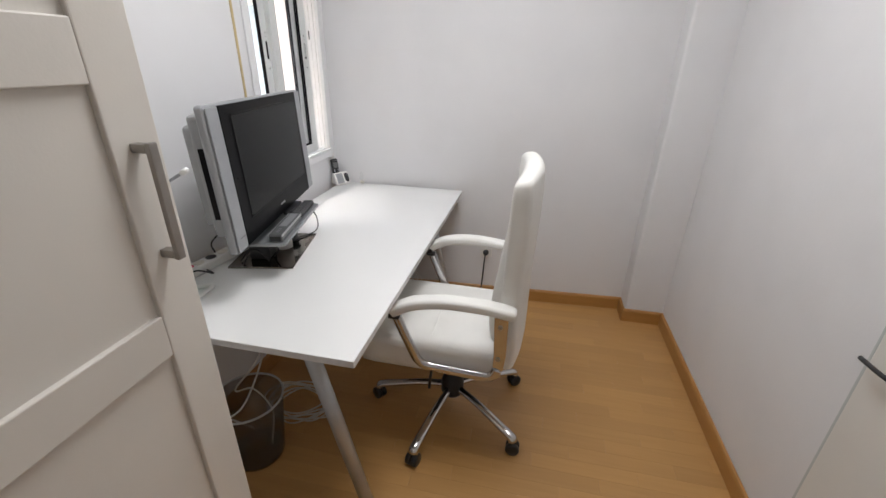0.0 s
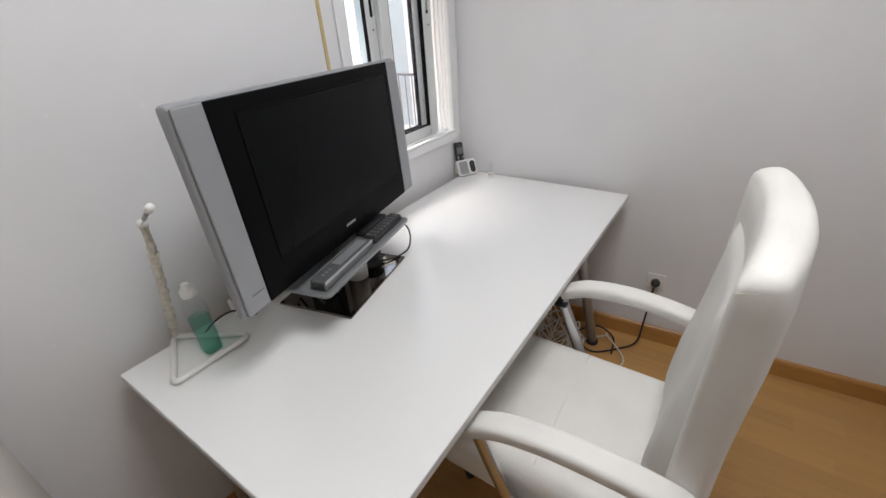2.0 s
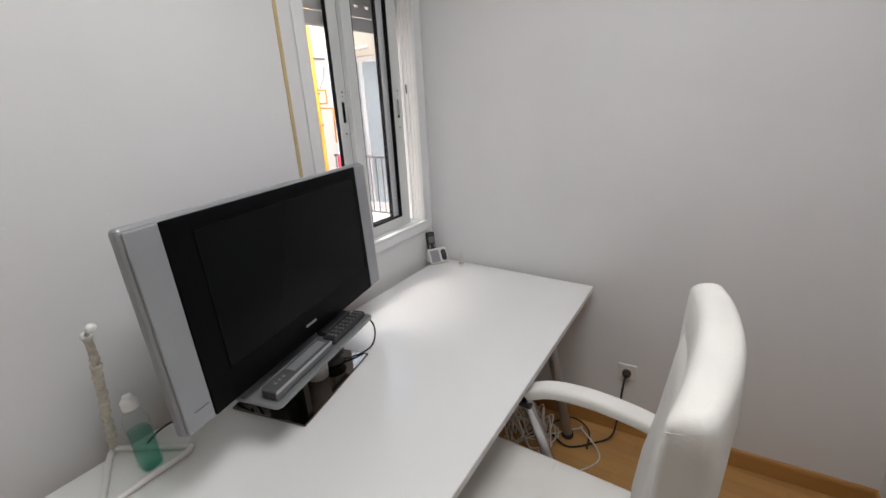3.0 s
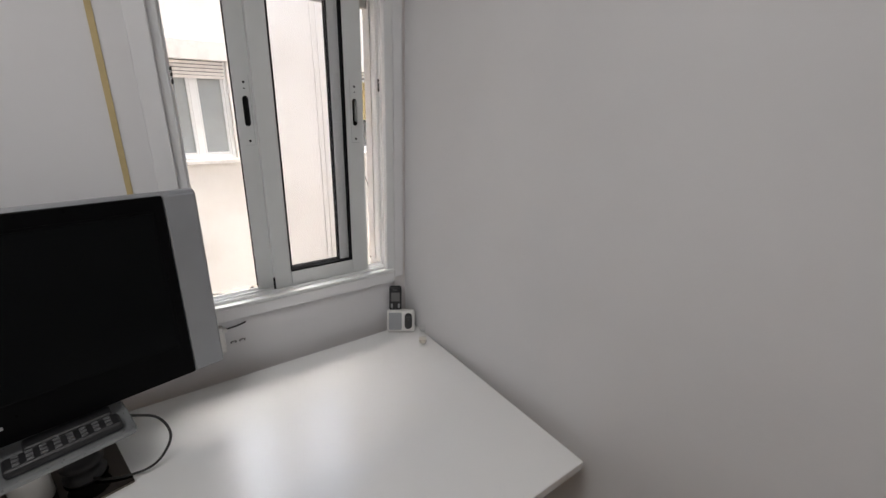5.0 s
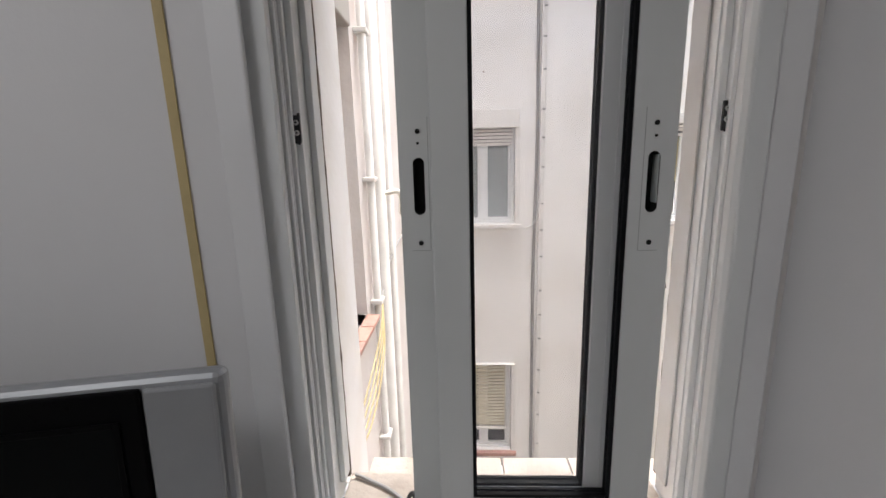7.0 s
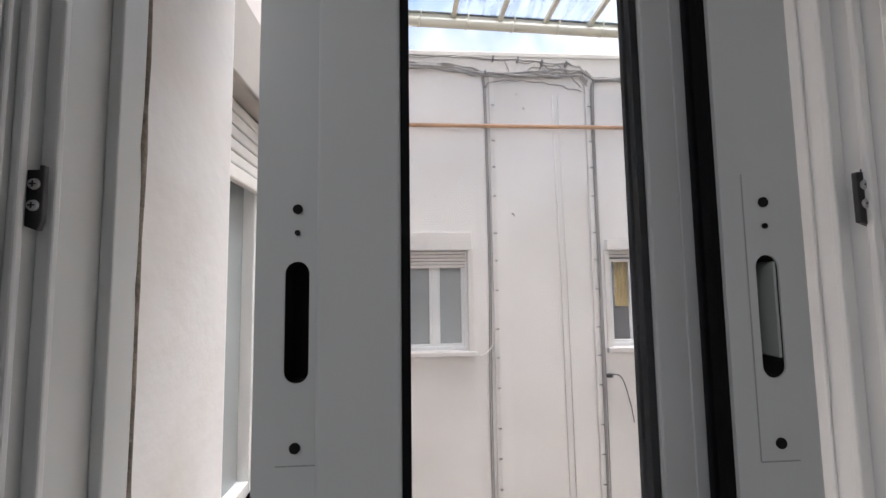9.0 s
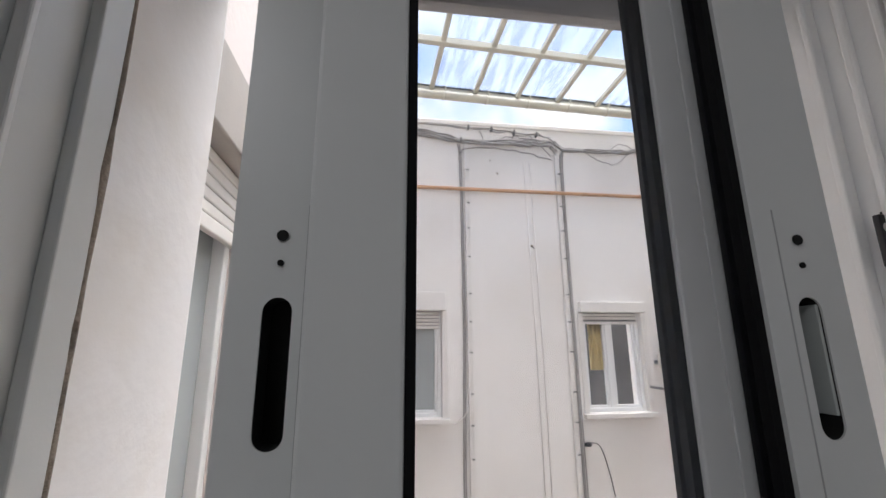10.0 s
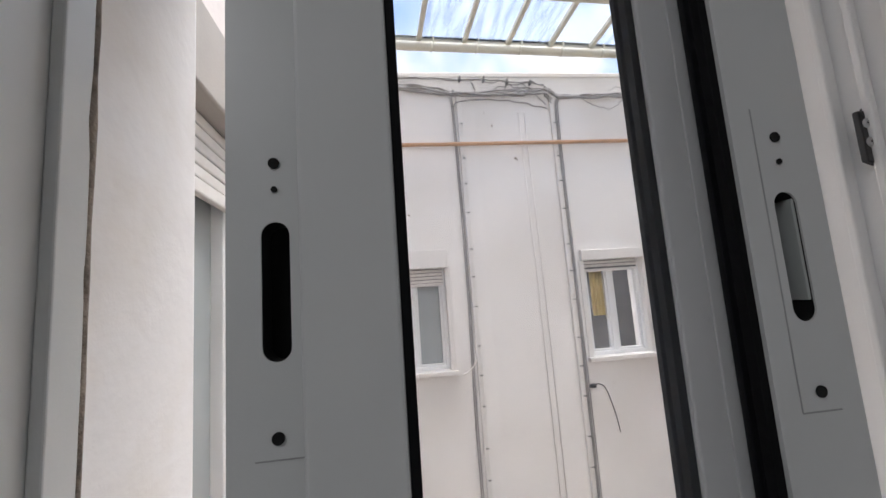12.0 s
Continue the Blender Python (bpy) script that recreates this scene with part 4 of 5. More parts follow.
for x0, x1 in ((0.03, 0.44), (0.5, 0.92), (0.98, 1.36)):
    part("pane", box(x0, 0.08, 0.1, x1, 0.088, 2.13), BLUEPANE, bd)
solo("balcony_slab", box(-4.7, QY - 0.395, -0.22, -1.6, QY - 0.001, -0.1, 0.01), OUTWALL, "rendered balcony slab", "balcony", "structure")
rl = thing("balcony_railing", "grey metal balcony railing with thin bars", "railing", (-2.63, QY - 0.38, -0.1))
part("top_rail", box(-1.0, -0.02, 0.86, 1.0, 0.02, 0.89, 0.005), RAIL, rl)
part("bottom_rail", box(-1.0, -0.015, 0.08, 1.0, 0.015, 0.1, 0.004), RAIL, rl)
for i in range(19):
    part("bar", box(-0.99 + i * 0.11, -0.006, 0.0 if i in (0, 9, 18) else 0.1, -0.978 + i * 0.11, 0.006, 0.86, 0.002), RAIL, rl)
bm = bmesh.new()
nx, nz = 12, 10
grid = {}
for i in range(nx + 1):
    for j in range(nz + 1):
        grid[i, j] = bm.verts.new((-3.52 + i * 0.031, QY - 0.425 - 0.012 * math.sin(i * 1.1 + j * 0.25), 0.80 - j * 0.052 - 0.02 * math.sin(i * 0.6)))
for i in range(nx):
    for j in range(nz):
        bm.faces.new((grid[i, j], grid[i + 1, j], grid[i + 1, j + 1], grid[i, j + 1]))
cl = solo("cloth", bm, RED, "pink-red cloth hung over the balcony railing", "cloth", smooth=True)
sd = cl.modifiers.new("thick", "SOLIDIFY")
sd.thickness = 0.006
run("awning_arm", [(-4.5, QY - 0.04, 2.13), (-3.1, QY - 0.04, 2.2)], 0.025, DUCT, "rolled awning bar above the balcony door", "awning")

# ---- the room's things ----


def wardrobe(y0, y1, handle_at):
    """A tall wardrobe with one framed door; handle_at: +1 at the far stile."""
    w = thing("wardrobe", "tall off-white wardrobe with a framed panel door", "wardrobe", (0.3, (y0 + y1) / 2, 0), group="wardrobes")
    h, hw = 2.36, (y1 - y0) / 2 - 0.001
    part("body", box(-0.285, -hw, 0.0, 0.255, hw, h, 0.002), WARD, w)
    dx0, dx1 = 0.258, 0.280
    st = 0.088
    door = part("door", box(dx0 + 0.004, -hw + st * 0.9, 0.07, dx1 - 0.010, hw - st * 0.9, h - 0.01), WARD, w)
    for a, c in ((-hw + 0.002, -hw + st), (hw - st, hw - 0.002)):
        part("stile", box(dx0, a, 0.06, dx1, c, h - 0.003, 0.0025), WARD, door)
    for z0, z1 in ((0.06, 0.15), (0.948, 1.03), (1.404, 1.487), (h - 0.1, h - 0.003)):
        part("rail", box(dx0 + 0.0005, -hw + st, z0, dx1 - 0.0005, hw - st, z1, 0.0025), WARD, door)
    hy = handle_at * (hw - 0.050)
    hd = part("handle", box(dx1 + 0.026, hy - 0.008, 1.128, dx1 + 0.036, hy + 0.008, 1.322, 0.002), STEEL, door, "brushed steel bar handle")
    for z in (1.130, 1.306):
        part("handle_foot", box(dx1, hy - 0.008, z, dx1 + 0.026, hy + 0.008, z + 0.014, 0.0015), STEEL, hd)
    return w


wardrobe(-2.57, -1.829, 1)
wardrobe(-3.29, -2.572, -1)

rd = thing("door_1", "white room door standing open flat against the wall", "door", (1.985, -1.851, 0), kind="structure")
part("leaf", box(-0.018, -0.39, 0.01, 0.018, 0.39, 2.03, 0.003), DOORPAINT, rd)
part("leaf_edge", box(-0.016, 0.3905, 0.01, 0.018, 0.4, 2.03, 0.002), ALU_IN, rd)
part("hinge_plate", box(0.019, -0.38, 0.9, 0.045, -0.36, 1.0, 0.002), STEEL, rd)
dh = part("door_handle", tube(curve_pts([(-0.019, 0.29, 0.86), (-0.045, 0.292, 0.86), (-0.05, 0.32, 0.858), (-0.047, 0.378, 0.853)], 4), 0.0055, 10), BLACKPL, rd, "dark lever handle", smooth=True)

# ceiling lamp, assumed: an unseen fitting added round the fill light
lamp = thing("ceiling_lamp", "assumed round white flush ceiling lamp, out of view, added to light the room", "ceiling lamp", (1.02, -1.22, 2.455))
part("body", lathe([(0.46, 0.045), (0.46, 0.02), (0.45, 0.005), (0.445, 0.004)], 40), WHITEPL, lamp, smooth=True)
part("diffuser", lathe([(0.0, 0.001), (0.3, 0.001), (0.43, 0.004), (0.442, 0.012)], 40), LAMPGLOW, lamp, smooth=True)

# desk
DZ = 0.73
desk = thing("desk", "white laminate desk on silver trestle legs", "desk", (0.4, -0.824, 0))
part("tabletop", box(-0.38, -0.794, DZ - 0.022, 0.38, 0.794, DZ, 0.0015), DESKTOP, desk, "white laminate top with a satin sheen")
for y in (-0.7952, 0.7944):
    part("edge_band", box(-0.379, y, DZ - 0.0208, 0.379, y + 0.0008, DZ - 0.0012), DESKEDGE, desk)
part("edge_band", box(0.3801, -0.793, DZ - 0.0208, 0.3809, 0.793, DZ - 0.0012), DESKEDGE, desk)
for sy in (-1, 1):
    yy = sy * 0.70
    part("crossbar", box(-0.31, yy - 0.02, DZ - 0.047, 0.31, yy + 0.02, DZ - 0.0225, 0.004), SILVERLEG, desk)
    for sx, tx, bx in ((1, 0.19, 0.34), (-1, -0.21, -0.33)):
        leg = part("leg", tube([(tx, yy, DZ - 0.04), (bx, yy - 0.005 * sy, 0.012)], 0.024, 14, taper=[1.0, 0.92]), SILVERLEG, desk, smooth=True)
        part("foot", lathe([(0.026, 0.0), (0.028, 0.006), (0.026, 0.018), (0.022, 0.022)], 16, at=(bx, yy - 0.005 * sy, 0)), BLACKPL, leg, smooth=True)
part("long_beam", box(-0.05, -0.68, DZ - 0.06, -0.01, 0.68, DZ - 0.0225, 0.003), SILVERLEG, desk)

# television on its stand
TVX, TVY, TVA = 0.198, -1.060, 103.3
tv = thing("television", "silver and black flat television on a dark glass foot", "television", (TVX, TVY, DZ), TVA)
TC = -0.005
lean = Matrix.Translation((0, -0.063, 0.171)) @ Matrix.Rotation(radians(0.85), 4, "Y") @ Matrix.Rotation(radians(-2.6), 4, "X")


def tvpart(name, bm, m, parent=tv, label="", smooth=False):
    bmesh.ops.transform(bm, matrix=lean, verts=bm.verts)
    return part(name, bm, m, parent, label, smooth)


W, H = 0.403, 0.417
tvpart("rim", box(TC - W, 0.004, -0.008, TC + W, 0.030, H, 0.010, seg=3), GREYPL, label="silver rim")
tvpart("bezel", box(TC - W + 0.070, -0.003, -0.004, TC + W - 0.068, 0.003, H - 0.006, 0.003), PIANO, label="matt black bezel")
tvpart("speaker_grille", box(TC - W + 0.006, -0.003, -0.003, TC - W + 0.0685, 0.0035, H - 0.007, 0.004), GREYPL)
tvpart("speaker_grille", box(TC + W - 0.0665, -0.003, -0.003, TC + W - 0.006, 0.0035, H - 0.007, 0.004), GREYPL)
tvpart("brand_mark", box(TC - W + 0.028, -0.0042, 0.035, TC - W + 0.062, -0.0031, 0.0375), RAIL)
b0, b1, c0, c1 = TC - W + 0.135, TC + W - 0.092, 0.075, H - 0.04
scr = tvpart("screen", box(b0, -0.0045, c0, b1, -0.0032, c1), SCREEN, label="dark switched-off screen")
for q in ((b0 - 0.006, c0 - 0.006, b0, c1 + 0.006), (b1, c0 - 0.006, b1 + 0.006, c1 + 0.006), (b0, c0 - 0.006, b1, c0), (b0, c1, b1, c1 + 0.006)):
    tvpart("screen_edge", box(q[0], -0.0052, q[1], q[2], -0.0032, q[3], 0.0008), PIANO, scr)
tvpart("logo_bar", box(TC - 0.022, -0.0042, 0.030, TC + 0.022, -0.0031, 0.0365), GREYPL)
tvpart("back_shell", box(TC - W + 0.05, 0.0305, 0.03, TC + W - 0.05, 0.085, H - 0.025, 0.014, seg=3), TVBACK)
tvpart("back_box", box(TC - 0.30, 0.0855, 0.05, TC + 0.30, 0.135, H - 0.06, 0.014, seg=3), TVBACK)
tvpart("side_vent", box(TC - W + 0.0485, 0.050, 0.09, TC - W + 0.0505, 0.070, 0.30, 0.0005), RUBBER)
# stand: foot plate, column, shelf
plate = part("foot_plate", box(-0.165, -0.125, 0.001, 0.165, 0.112, 0.008, 0.002), DARKMIRROR, tv, "dark mirror-glass foot plate")
part("column", lathe([(0.032, 0.0), (0.032, 0.12), (0.03, 0.125)], 20, at=(0.02, -0.035, 0.008)), WHITEPL, tv, smooth=True)
part("column", box(-0.10, -0.02, 0.008, -0.03, 0.055, 0.24, 0.006), BLACKPL, tv)
part("cable_spool", lathe([(0.036, 0.0), (0.038, 0.006), (0.03, 0.012), (0.03, 0.03), (0.038, 0.036), (0.02, 0.042)], 22, at=(0.1, -0.035, 0.008)), BLACKPL, tv, smooth=True)
o = []
for cx, cy, a0 in ((0.175, -0.025, 0), (-0.235, -0.025, 90), (-0.235, -0.128, 180), (0.175, -0.128, 270)):
    for k in range(5):
        a = radians(a0 + k * 22.5)
        o.append((cx + 0.016 * math.cos(a), cy + 0.016 * math.sin(a)))
part("shelf", extrude_outline(o, "z", 0.128, 0.138, 0.003), SHELFG, tv, "grey shelf below the screen")

tvm = pose(TVX, TVY, DZ, 0, 0, TVA)


def on_shelf(name, label, category):
    ob = new(name)
    ob.matrix_world = tvm @ Matrix.Translation((0, 0, 0.1385))
    return tagged(ob, label, category)


sp = on_shelf("centre_speaker", "silver slim receiver box lying on the television shelf", "receiver")
part("body", box(-0.236, -0.13, 0.0, -0.015, -0.085, 0.028, 0.004), RECEIVER, sp)
part("top_grille", box(-0.16, -0.122, 0.0281, -0.03, -0.095, 0.030, 0.001), GREYPL, sp)
part("end_panel", box(-0.2375, -0.126, 0.005, -0.2362, -0.09, 0.022), BLACKPL, sp)
for yy in (-0.1312, -0.0852):
    part("edge_trim", box(-0.236, yy, 0.020, -0.016, yy + 0.0014, 0.0275), SILVERLEG, sp, "bright silver edge")
for i in range(3):
    part("button", box(-0.215 + i * 0.014, -0.112, 0.0281, -0.208 + i * 0.014, -0.104, 0.0295, 0.001), GREYPL, sp)
rc = on_shelf("remote_control", "black remote control with grey buttons", "remote control")
part("body", box(0.0, -0.128, 0.0, 0.172, -0.086, 0.02, 0.007, seg=3), BLACKPL, rc)
for i in range(8):
    for j in range(3):
        part("button", box(0.014 + i * 0.019, -0.123 + j * 0.0115, 0.0195, 0.024 + i * 0.019, -0.116 + j * 0.0115, 0.0225, 0.001), KEYPADS, rc)
rc2 = on_shelf("remote_control", "second black remote control beneath the television edge", "remote control")
part("body", box(0.03, -0.08, 0.0, 0.165, -0.045, 0.018, 0.006, seg=3), BLACKPL, rc2)


def tvw(x, y, z):
    return tvm @ Vector((x, y, z))


run("black_cable", curve_pts([tvw(0.19, -0.06, 0.12), tvw(0.235, -0.085, 0.10), tvw(0.245, -0.11, 0.055), tvw(0.20, -0.12, 0.015), tvw(0.13, -0.09, 0.012), tvw(0.08, -0.03, 0.02)]), 0.0028, CABLE_B, "thin black cable looping off the television shelf", "cable", group="desk cables")
run("black_cable", curve_pts([tvw(-0.12, 0.08, 0.012), tvw(-0.13, 0.0, 0.10), tvw(-0.11, -0.06, 0.06), tvw(-0.08, -0.03, 0.012)]), 0.003, CABLE_B, "black cable behind the television column", "cable", group="desk cables")
run("black_cable", curve_pts([tvw(-0.15, 0.06, 0.012), tvw(-0.17, 0.0, 0.08), tvw(-0.155, -0.04, 0.03)]), 0.003, CABLE_B, "black cable behind the television column", "cable", group="desk cables")
run("black_cable", curve_pts([(0.06, -1.28, 0.738), (0.13, -1.32, 0.75), (0.10, -1.36, 0.775), (0.05, -1.39, 0.745), (0.06, -1.43, 0.735)]), 0.0028, CABLE_B, "black lead from the power strip", "cable", group="desk cables")
run("black_cable", curve_pts([(0.045, -1.20, 0.765), (0.03, -1.19, 0.80), (0.08, -1.16, 0.86), (0.12, -1.15, 0.92)]), 0.003, CABLE_B, "black lead from the power strip", "cable", group="desk cables")
ps = thing("power_strip", "white power strip with a red switch behind the television", "power strip", (0.062, -1.20, DZ + 0.001), 82)
part("body", box(-0.14, -0.026, 0.0, 0.14, 0.026, 0.034, 0.006), WHITEPL, ps)
for i in range(4):
    part("socket_well", lathe([(0.019, 0.0), (0.019, 0.0015)], 16, at=(-0.09 + i * 0.052, 0, 0.0341)), BLACKPL if i == 1 else CREAM, ps)
part("switch", box(-0.134, -0.012, 0.0341, -0.118, 0.012, 0.04, 0.002), RED, ps)

# bent white hanger with taped upright, and bottle
hg = thing("hanger_stand", "white plastic hanger base with a tape-wrapped upright", "stand", (0.0, -1.48, DZ))
tri = curve_pts([(x, y, 0.009) for x, y in ((0.006, -0.002), (0.06, -0.03), (0.12, -0.058), (0.158, -0.077), (0.172, -0.08), (0.179, -0.066), (0.178, 0.01), (0.179, 0.08), (0.174, 0.098), (0.158, 0.096), (0.10, 0.06), (0.04, 0.02))], 3)
part("base_ring", tube(tri, 0.0075, 8, closed=True), WHITEPL, hg, smooth=True)
rn = random.Random(3)
cp = curve_pts([(0.008, 0.0, 0.009), (0.035, 0.002, 0.07), (0.062, -0.001, 0.13), (0.08, 0.003, 0.19), (0.106, 0.0, 0.245), (0.122, 0.003, 0.30), (0.146, -0.001, 0.36)], 8)
up = part("upright", tube(cp, 0.0085, 9, taper=[0.7 + 0.5 * rn.random() for _ in cp]), TAPEWRAP, hg, "beige tape-wrapped upright", smooth=True)
for k in range(9):
    p, q = cp[5 + k * 4], cp[6 + k * 4]
    part("tape_turn", tube([p, tuple(x + (y - x) * 0.9 for x, y in zip(p, q))], 0.0098 + 0.0015 * rn.random(), 9), TAPEWRAP, up, smooth=True)
part("knuckle", lathe([(0.0, -0.011), (0.009, -0.007), (0.012, 0.0), (0.009, 0.007), (0.0, 0.011)], 12, at=(0.147, -0.001, 0.364)), WHITEPL, hg, smooth=True)
part("rod", tube([(0.15, -0.002, 0.366), (0.222, -0.017, 0.397)], 0.0022, 8), WHITEPL, hg, smooth=True)
part("top_clip", tube([(0.214, -0.0155, 0.394), (0.28, -0.024, 0.428)], 0.0042, 10), GREYPL, hg, "grey sleeve on the rod", smooth=True)
part("end_cap", tube([(0.28, -0.024, 0.428), (0.286, -0.0245, 0.431), (0.304, -0.0265, 0.44)], 0.0078, 12, taper=[0.7, 1.0, 0.95]), WHITEPL, hg, smooth=True)
bt = thing("bottle", "clear plastic bottle half full of green liquid with white cap", "bottle", (0.134, -1.452, DZ + 0.001), 4)


def squarish(rows, n=28):
    """Stacked rounded-square rings: (half width, half depth, height, squareness)."""
    bm = bmesh.new()
    rings = []
    for a, c, z, p in rows:
        rings.append([bm.verts.new((a * math.copysign(abs(math.cos(t)) ** p, math.cos(t)), c * math.copysign(abs(math.sin(t)) ** p, math.sin(t)), z)) for t in [2 * math.pi * k / n for k in range(n)]])
    for r0, r1 in zip(rings, rings[1:]):
        for k in range(n):
            bm.faces.new((r0[k], r0[(k + 1) % n], r1[(k + 1) % n], r1[k]))
    bm.faces.new(rings[0][::-1])
    bm.faces.new(rings[-1])
    return bm


part("liquid", squarish([(0.0205, 0.0195, 0.003, 0.6), (0.0215, 0.0205, 0.006, 0.6), (0.0215, 0.0205, 0.1025, 0.6)]), GREEN, bt, "green liquid", True)
part("shell", squarish([(0.0225, 0.0215, 0.0, 0.6), (0.024, 0.023, 0.004, 0.6), (0.024, 0.023, 0.128, 0.6), (0.0225, 0.0215, 0.139, 0.65), (0.0175, 0.017, 0.150, 0.75), (0.0125, 0.0125, 0.157, 1.0), (0.0115, 0.0115, 0.165, 1.0)]), CLEAR, bt, "clear plastic shell", True).visible_shadow = False
part("collar", lathe([(0.0125, 0.158), (0.0145, 0.159), (0.0145, 0.162), (0.0125, 0.163)], 20), CLEAR, bt, smooth=True)
cap = part("cap", lathe([(0.0, 0.163), (0.0165, 0.163), (0.0168, 0.165), (0.0165, 0.181), (0.0145, 0.1845), (0.0095, 0.1855), (0.0095, 0.195), (0.007, 0.197), (0.0, 0.1972)], 24), WHITEPL, bt, "white flip cap", True)
for k in range(18):
    t = 2 * math.pi * k / 18
    part("cap_rib", tube([(0.0166 * math.cos(t), 0.0166 * math.sin(t), 0.166), (0.0164 * math.cos(t), 0.0164 * math.sin(t), 0.18)], 0.0008, 5), WHITEPL, cap)

# cordless phone on its cradle
ph = thing("telephone", "silver cordless phone standing in its charging cradle", "telephone", (0.032, -0.083, DZ + 0.001), 59)
part("cradle", extrude_outline([(-0.034, 0.0), (0.036, 0.0), (0.034, 0.03), (0.016, 0.068), (-0.004, 0.070), (-0.036, 0.010)], "x", -0.049, 0.049, 0.008, 3), WHITEPL, ph, "white cradle", True)
tip = Matrix.Translation((0, -0.0362, 0.010)) @ Matrix.Rotation(radians(-28), 4, "X")
pn = box(-0.042, -0.0022, 0.002, 0.003, 0.0015, 0.062, 0.0015)
bmesh.ops.transform(pn, matrix=tip, verts=pn.verts)
part("silver_panel", pn, GREYPL, ph)
ov = extrude_outline(slot_outline(0.0265, 0.032, 0.026, 0.056), "y", -0.0045, 0.0, 0.0012)
bmesh.ops.transform(ov, matrix=tip, verts=ov.verts)
part("speaker_oval", ov, BLACKPL, ph)
for dx, dz in ((-0.0035, 0.045), (0.0035, 0.045), (0.0, 0.037)):
    dot = box(0.0265 + dx - 0.002, -0.0052, dz - 0.002, 0.0265 + dx + 0.002, -0.0043, dz + 0.002, 0.0008)
    bmesh.ops.transform(dot, matrix=tip, verts=dot.verts)
    part("key_dot", dot, KEYPADS, ph)
back_lean = Matrix.Translation((-0.0195, 0.006, 0)) @ Matrix.Rotation(radians(-11), 4, "X")
hs = box(-0.0215, -0.012, 0.04, 0.0215, 0.010, 0.152, 0.008, seg=3)
bmesh.ops.transform(hs, matrix=back_lean, verts=hs.verts)
hset = part("handset", hs, BLACKPL, ph, "dark handset", True)
for nm, q, m in (("display", (-0.015, -0.0135, 0.098, 0.015, -0.0121, 0.130), RAIL), ("earpiece", (-0.008, -0.0135, 0.138, 0.008, -0.0121, 0.1405), KEYPADS), ("key_row", (-0.016, -0.0137, 0.074, -0.009, -0.0122, 0.090), GREYPL), ("key_row", (0.009, -0.0137, 0.074, 0.016, -0.0122, 0.090), GREYPL)):
    kb = box(*q, 0.001)
    bmesh.ops.transform(kb, matrix=back_lean, verts=kb.verts)
    part(nm, kb, m, hset)
vl = thing("glass_vial", "small clear glass vial on the desk corner", "vial", (0.168, -0.078, DZ + 0.001))
part("body", lathe([(0.011, 0.0), (0.0122, 0.002), (0.0122, 0.036), (0.0105, 0.042), (0.007, 0.047), (0.007, 0.053)], 16), CLEAR, vl, smooth=True)
part("stopper", lathe([(0.008, 0.0535), (0.0092, 0.056), (0.0092, 0.072), (0.0, 0.075)], 14), CLEAR, vl, smooth=True)
part("label_band", lathe([(0.0124, 0.012), (0.0124, 0.024)], 16), CREAM, vl)

# small plaster flaws on the window wall
for y, z, r in ((-1.424, 1.26, 0.004), (-1.681, 0.853, 0.003), (-1.286, 1.134, 0.003), (-1.331, 1.287, 0.0035), (-1.504, 1.299, 0.003)):
    solo("plaster_fleck", lathe_x(WX + 0.0006, y, z, r), TRIM, "small raised plaster fleck on the white wall", "fleck", group="plaster flecks")

# fittings on the walls
jb = thing("junction_box", "small white cable box under the window sill", "junction box", (WX, -0.68, 0.805))
part("body", box(0.0, -0.045, 0.0, 0.022, 0.045, 0.082, 0.005), WHITEPL, jb)
part("cover", box(0.0221, 0.008, 0.008, 0.028, 0.036, 0.072, 0.003), WHITEPL, jb)
part("clip_tab", box(0.0125, 0.040, 0.066, 0.026, 0.052, 0.078, 0.002), WHITEPL, jb)
part("wire_end", tube(curve_pts([(0.012, 0.045, 0.070), (0.018, 0.06, 0.074), (0.02, 0.08, 0.077), (0.014, 0.104, 0.080)], 4), 0.0025, 6, taper=None), CABLE_B, jb)
for y in (-0.614, -0.590):
    c = solo("cable_clip", tube(curve_pts([(WX, y - 0.006, 0.819), (WX + 0.006, y - 0.006, 0.827), (WX + 0.006, y + 0.006, 0.827), (WX, y + 0.006, 0.819)], 4), 0.002, 6), RAIL, "small metal cable clip on the wall", "clip", group="wall clips")
tp = box(WX + 0.0008, -0.784, 0.76, WX + 0.0035, -0.772, 2.49)
solo("tape_strip", tp, TAPE, "ochre strip of old tape running up the wall", "tape strip")
sk = thing("wall_socket", "white wall socket with a black plug", "socket", (0.94, far_y(0.94), 0.325), math.degrees(math.atan(TILT)))
part("plate", box(-0.037, -0.009, -0.037, 0.037, -0.0005, 0.037, 0.003), WHITEPL, sk)
bm = lathe([(0.021, 0.0), (0.022, 0.004), (0.020, 0.0045)], 20)
bmesh.ops.transform(bm, matrix=Matrix.Translation((0, -0.009, 0)) @ Matrix.Rotation(math.pi / 2, 4, "X"), verts=bm.verts)
part("well", bm, CREAM, sk)
bm = lathe([(0.018, 0.0), (0.018, 0.014), (0.012, 0.026), (0.006, 0.03)], 18)
bmesh.ops.transform(bm, matrix=Matrix.Translation((0, -0.0135, 0)) @ Matrix.Rotation(math.pi / 2, 4, "X"), verts=bm.verts)
part("plug", bm, BLACKPL, sk, "black round plug", True)
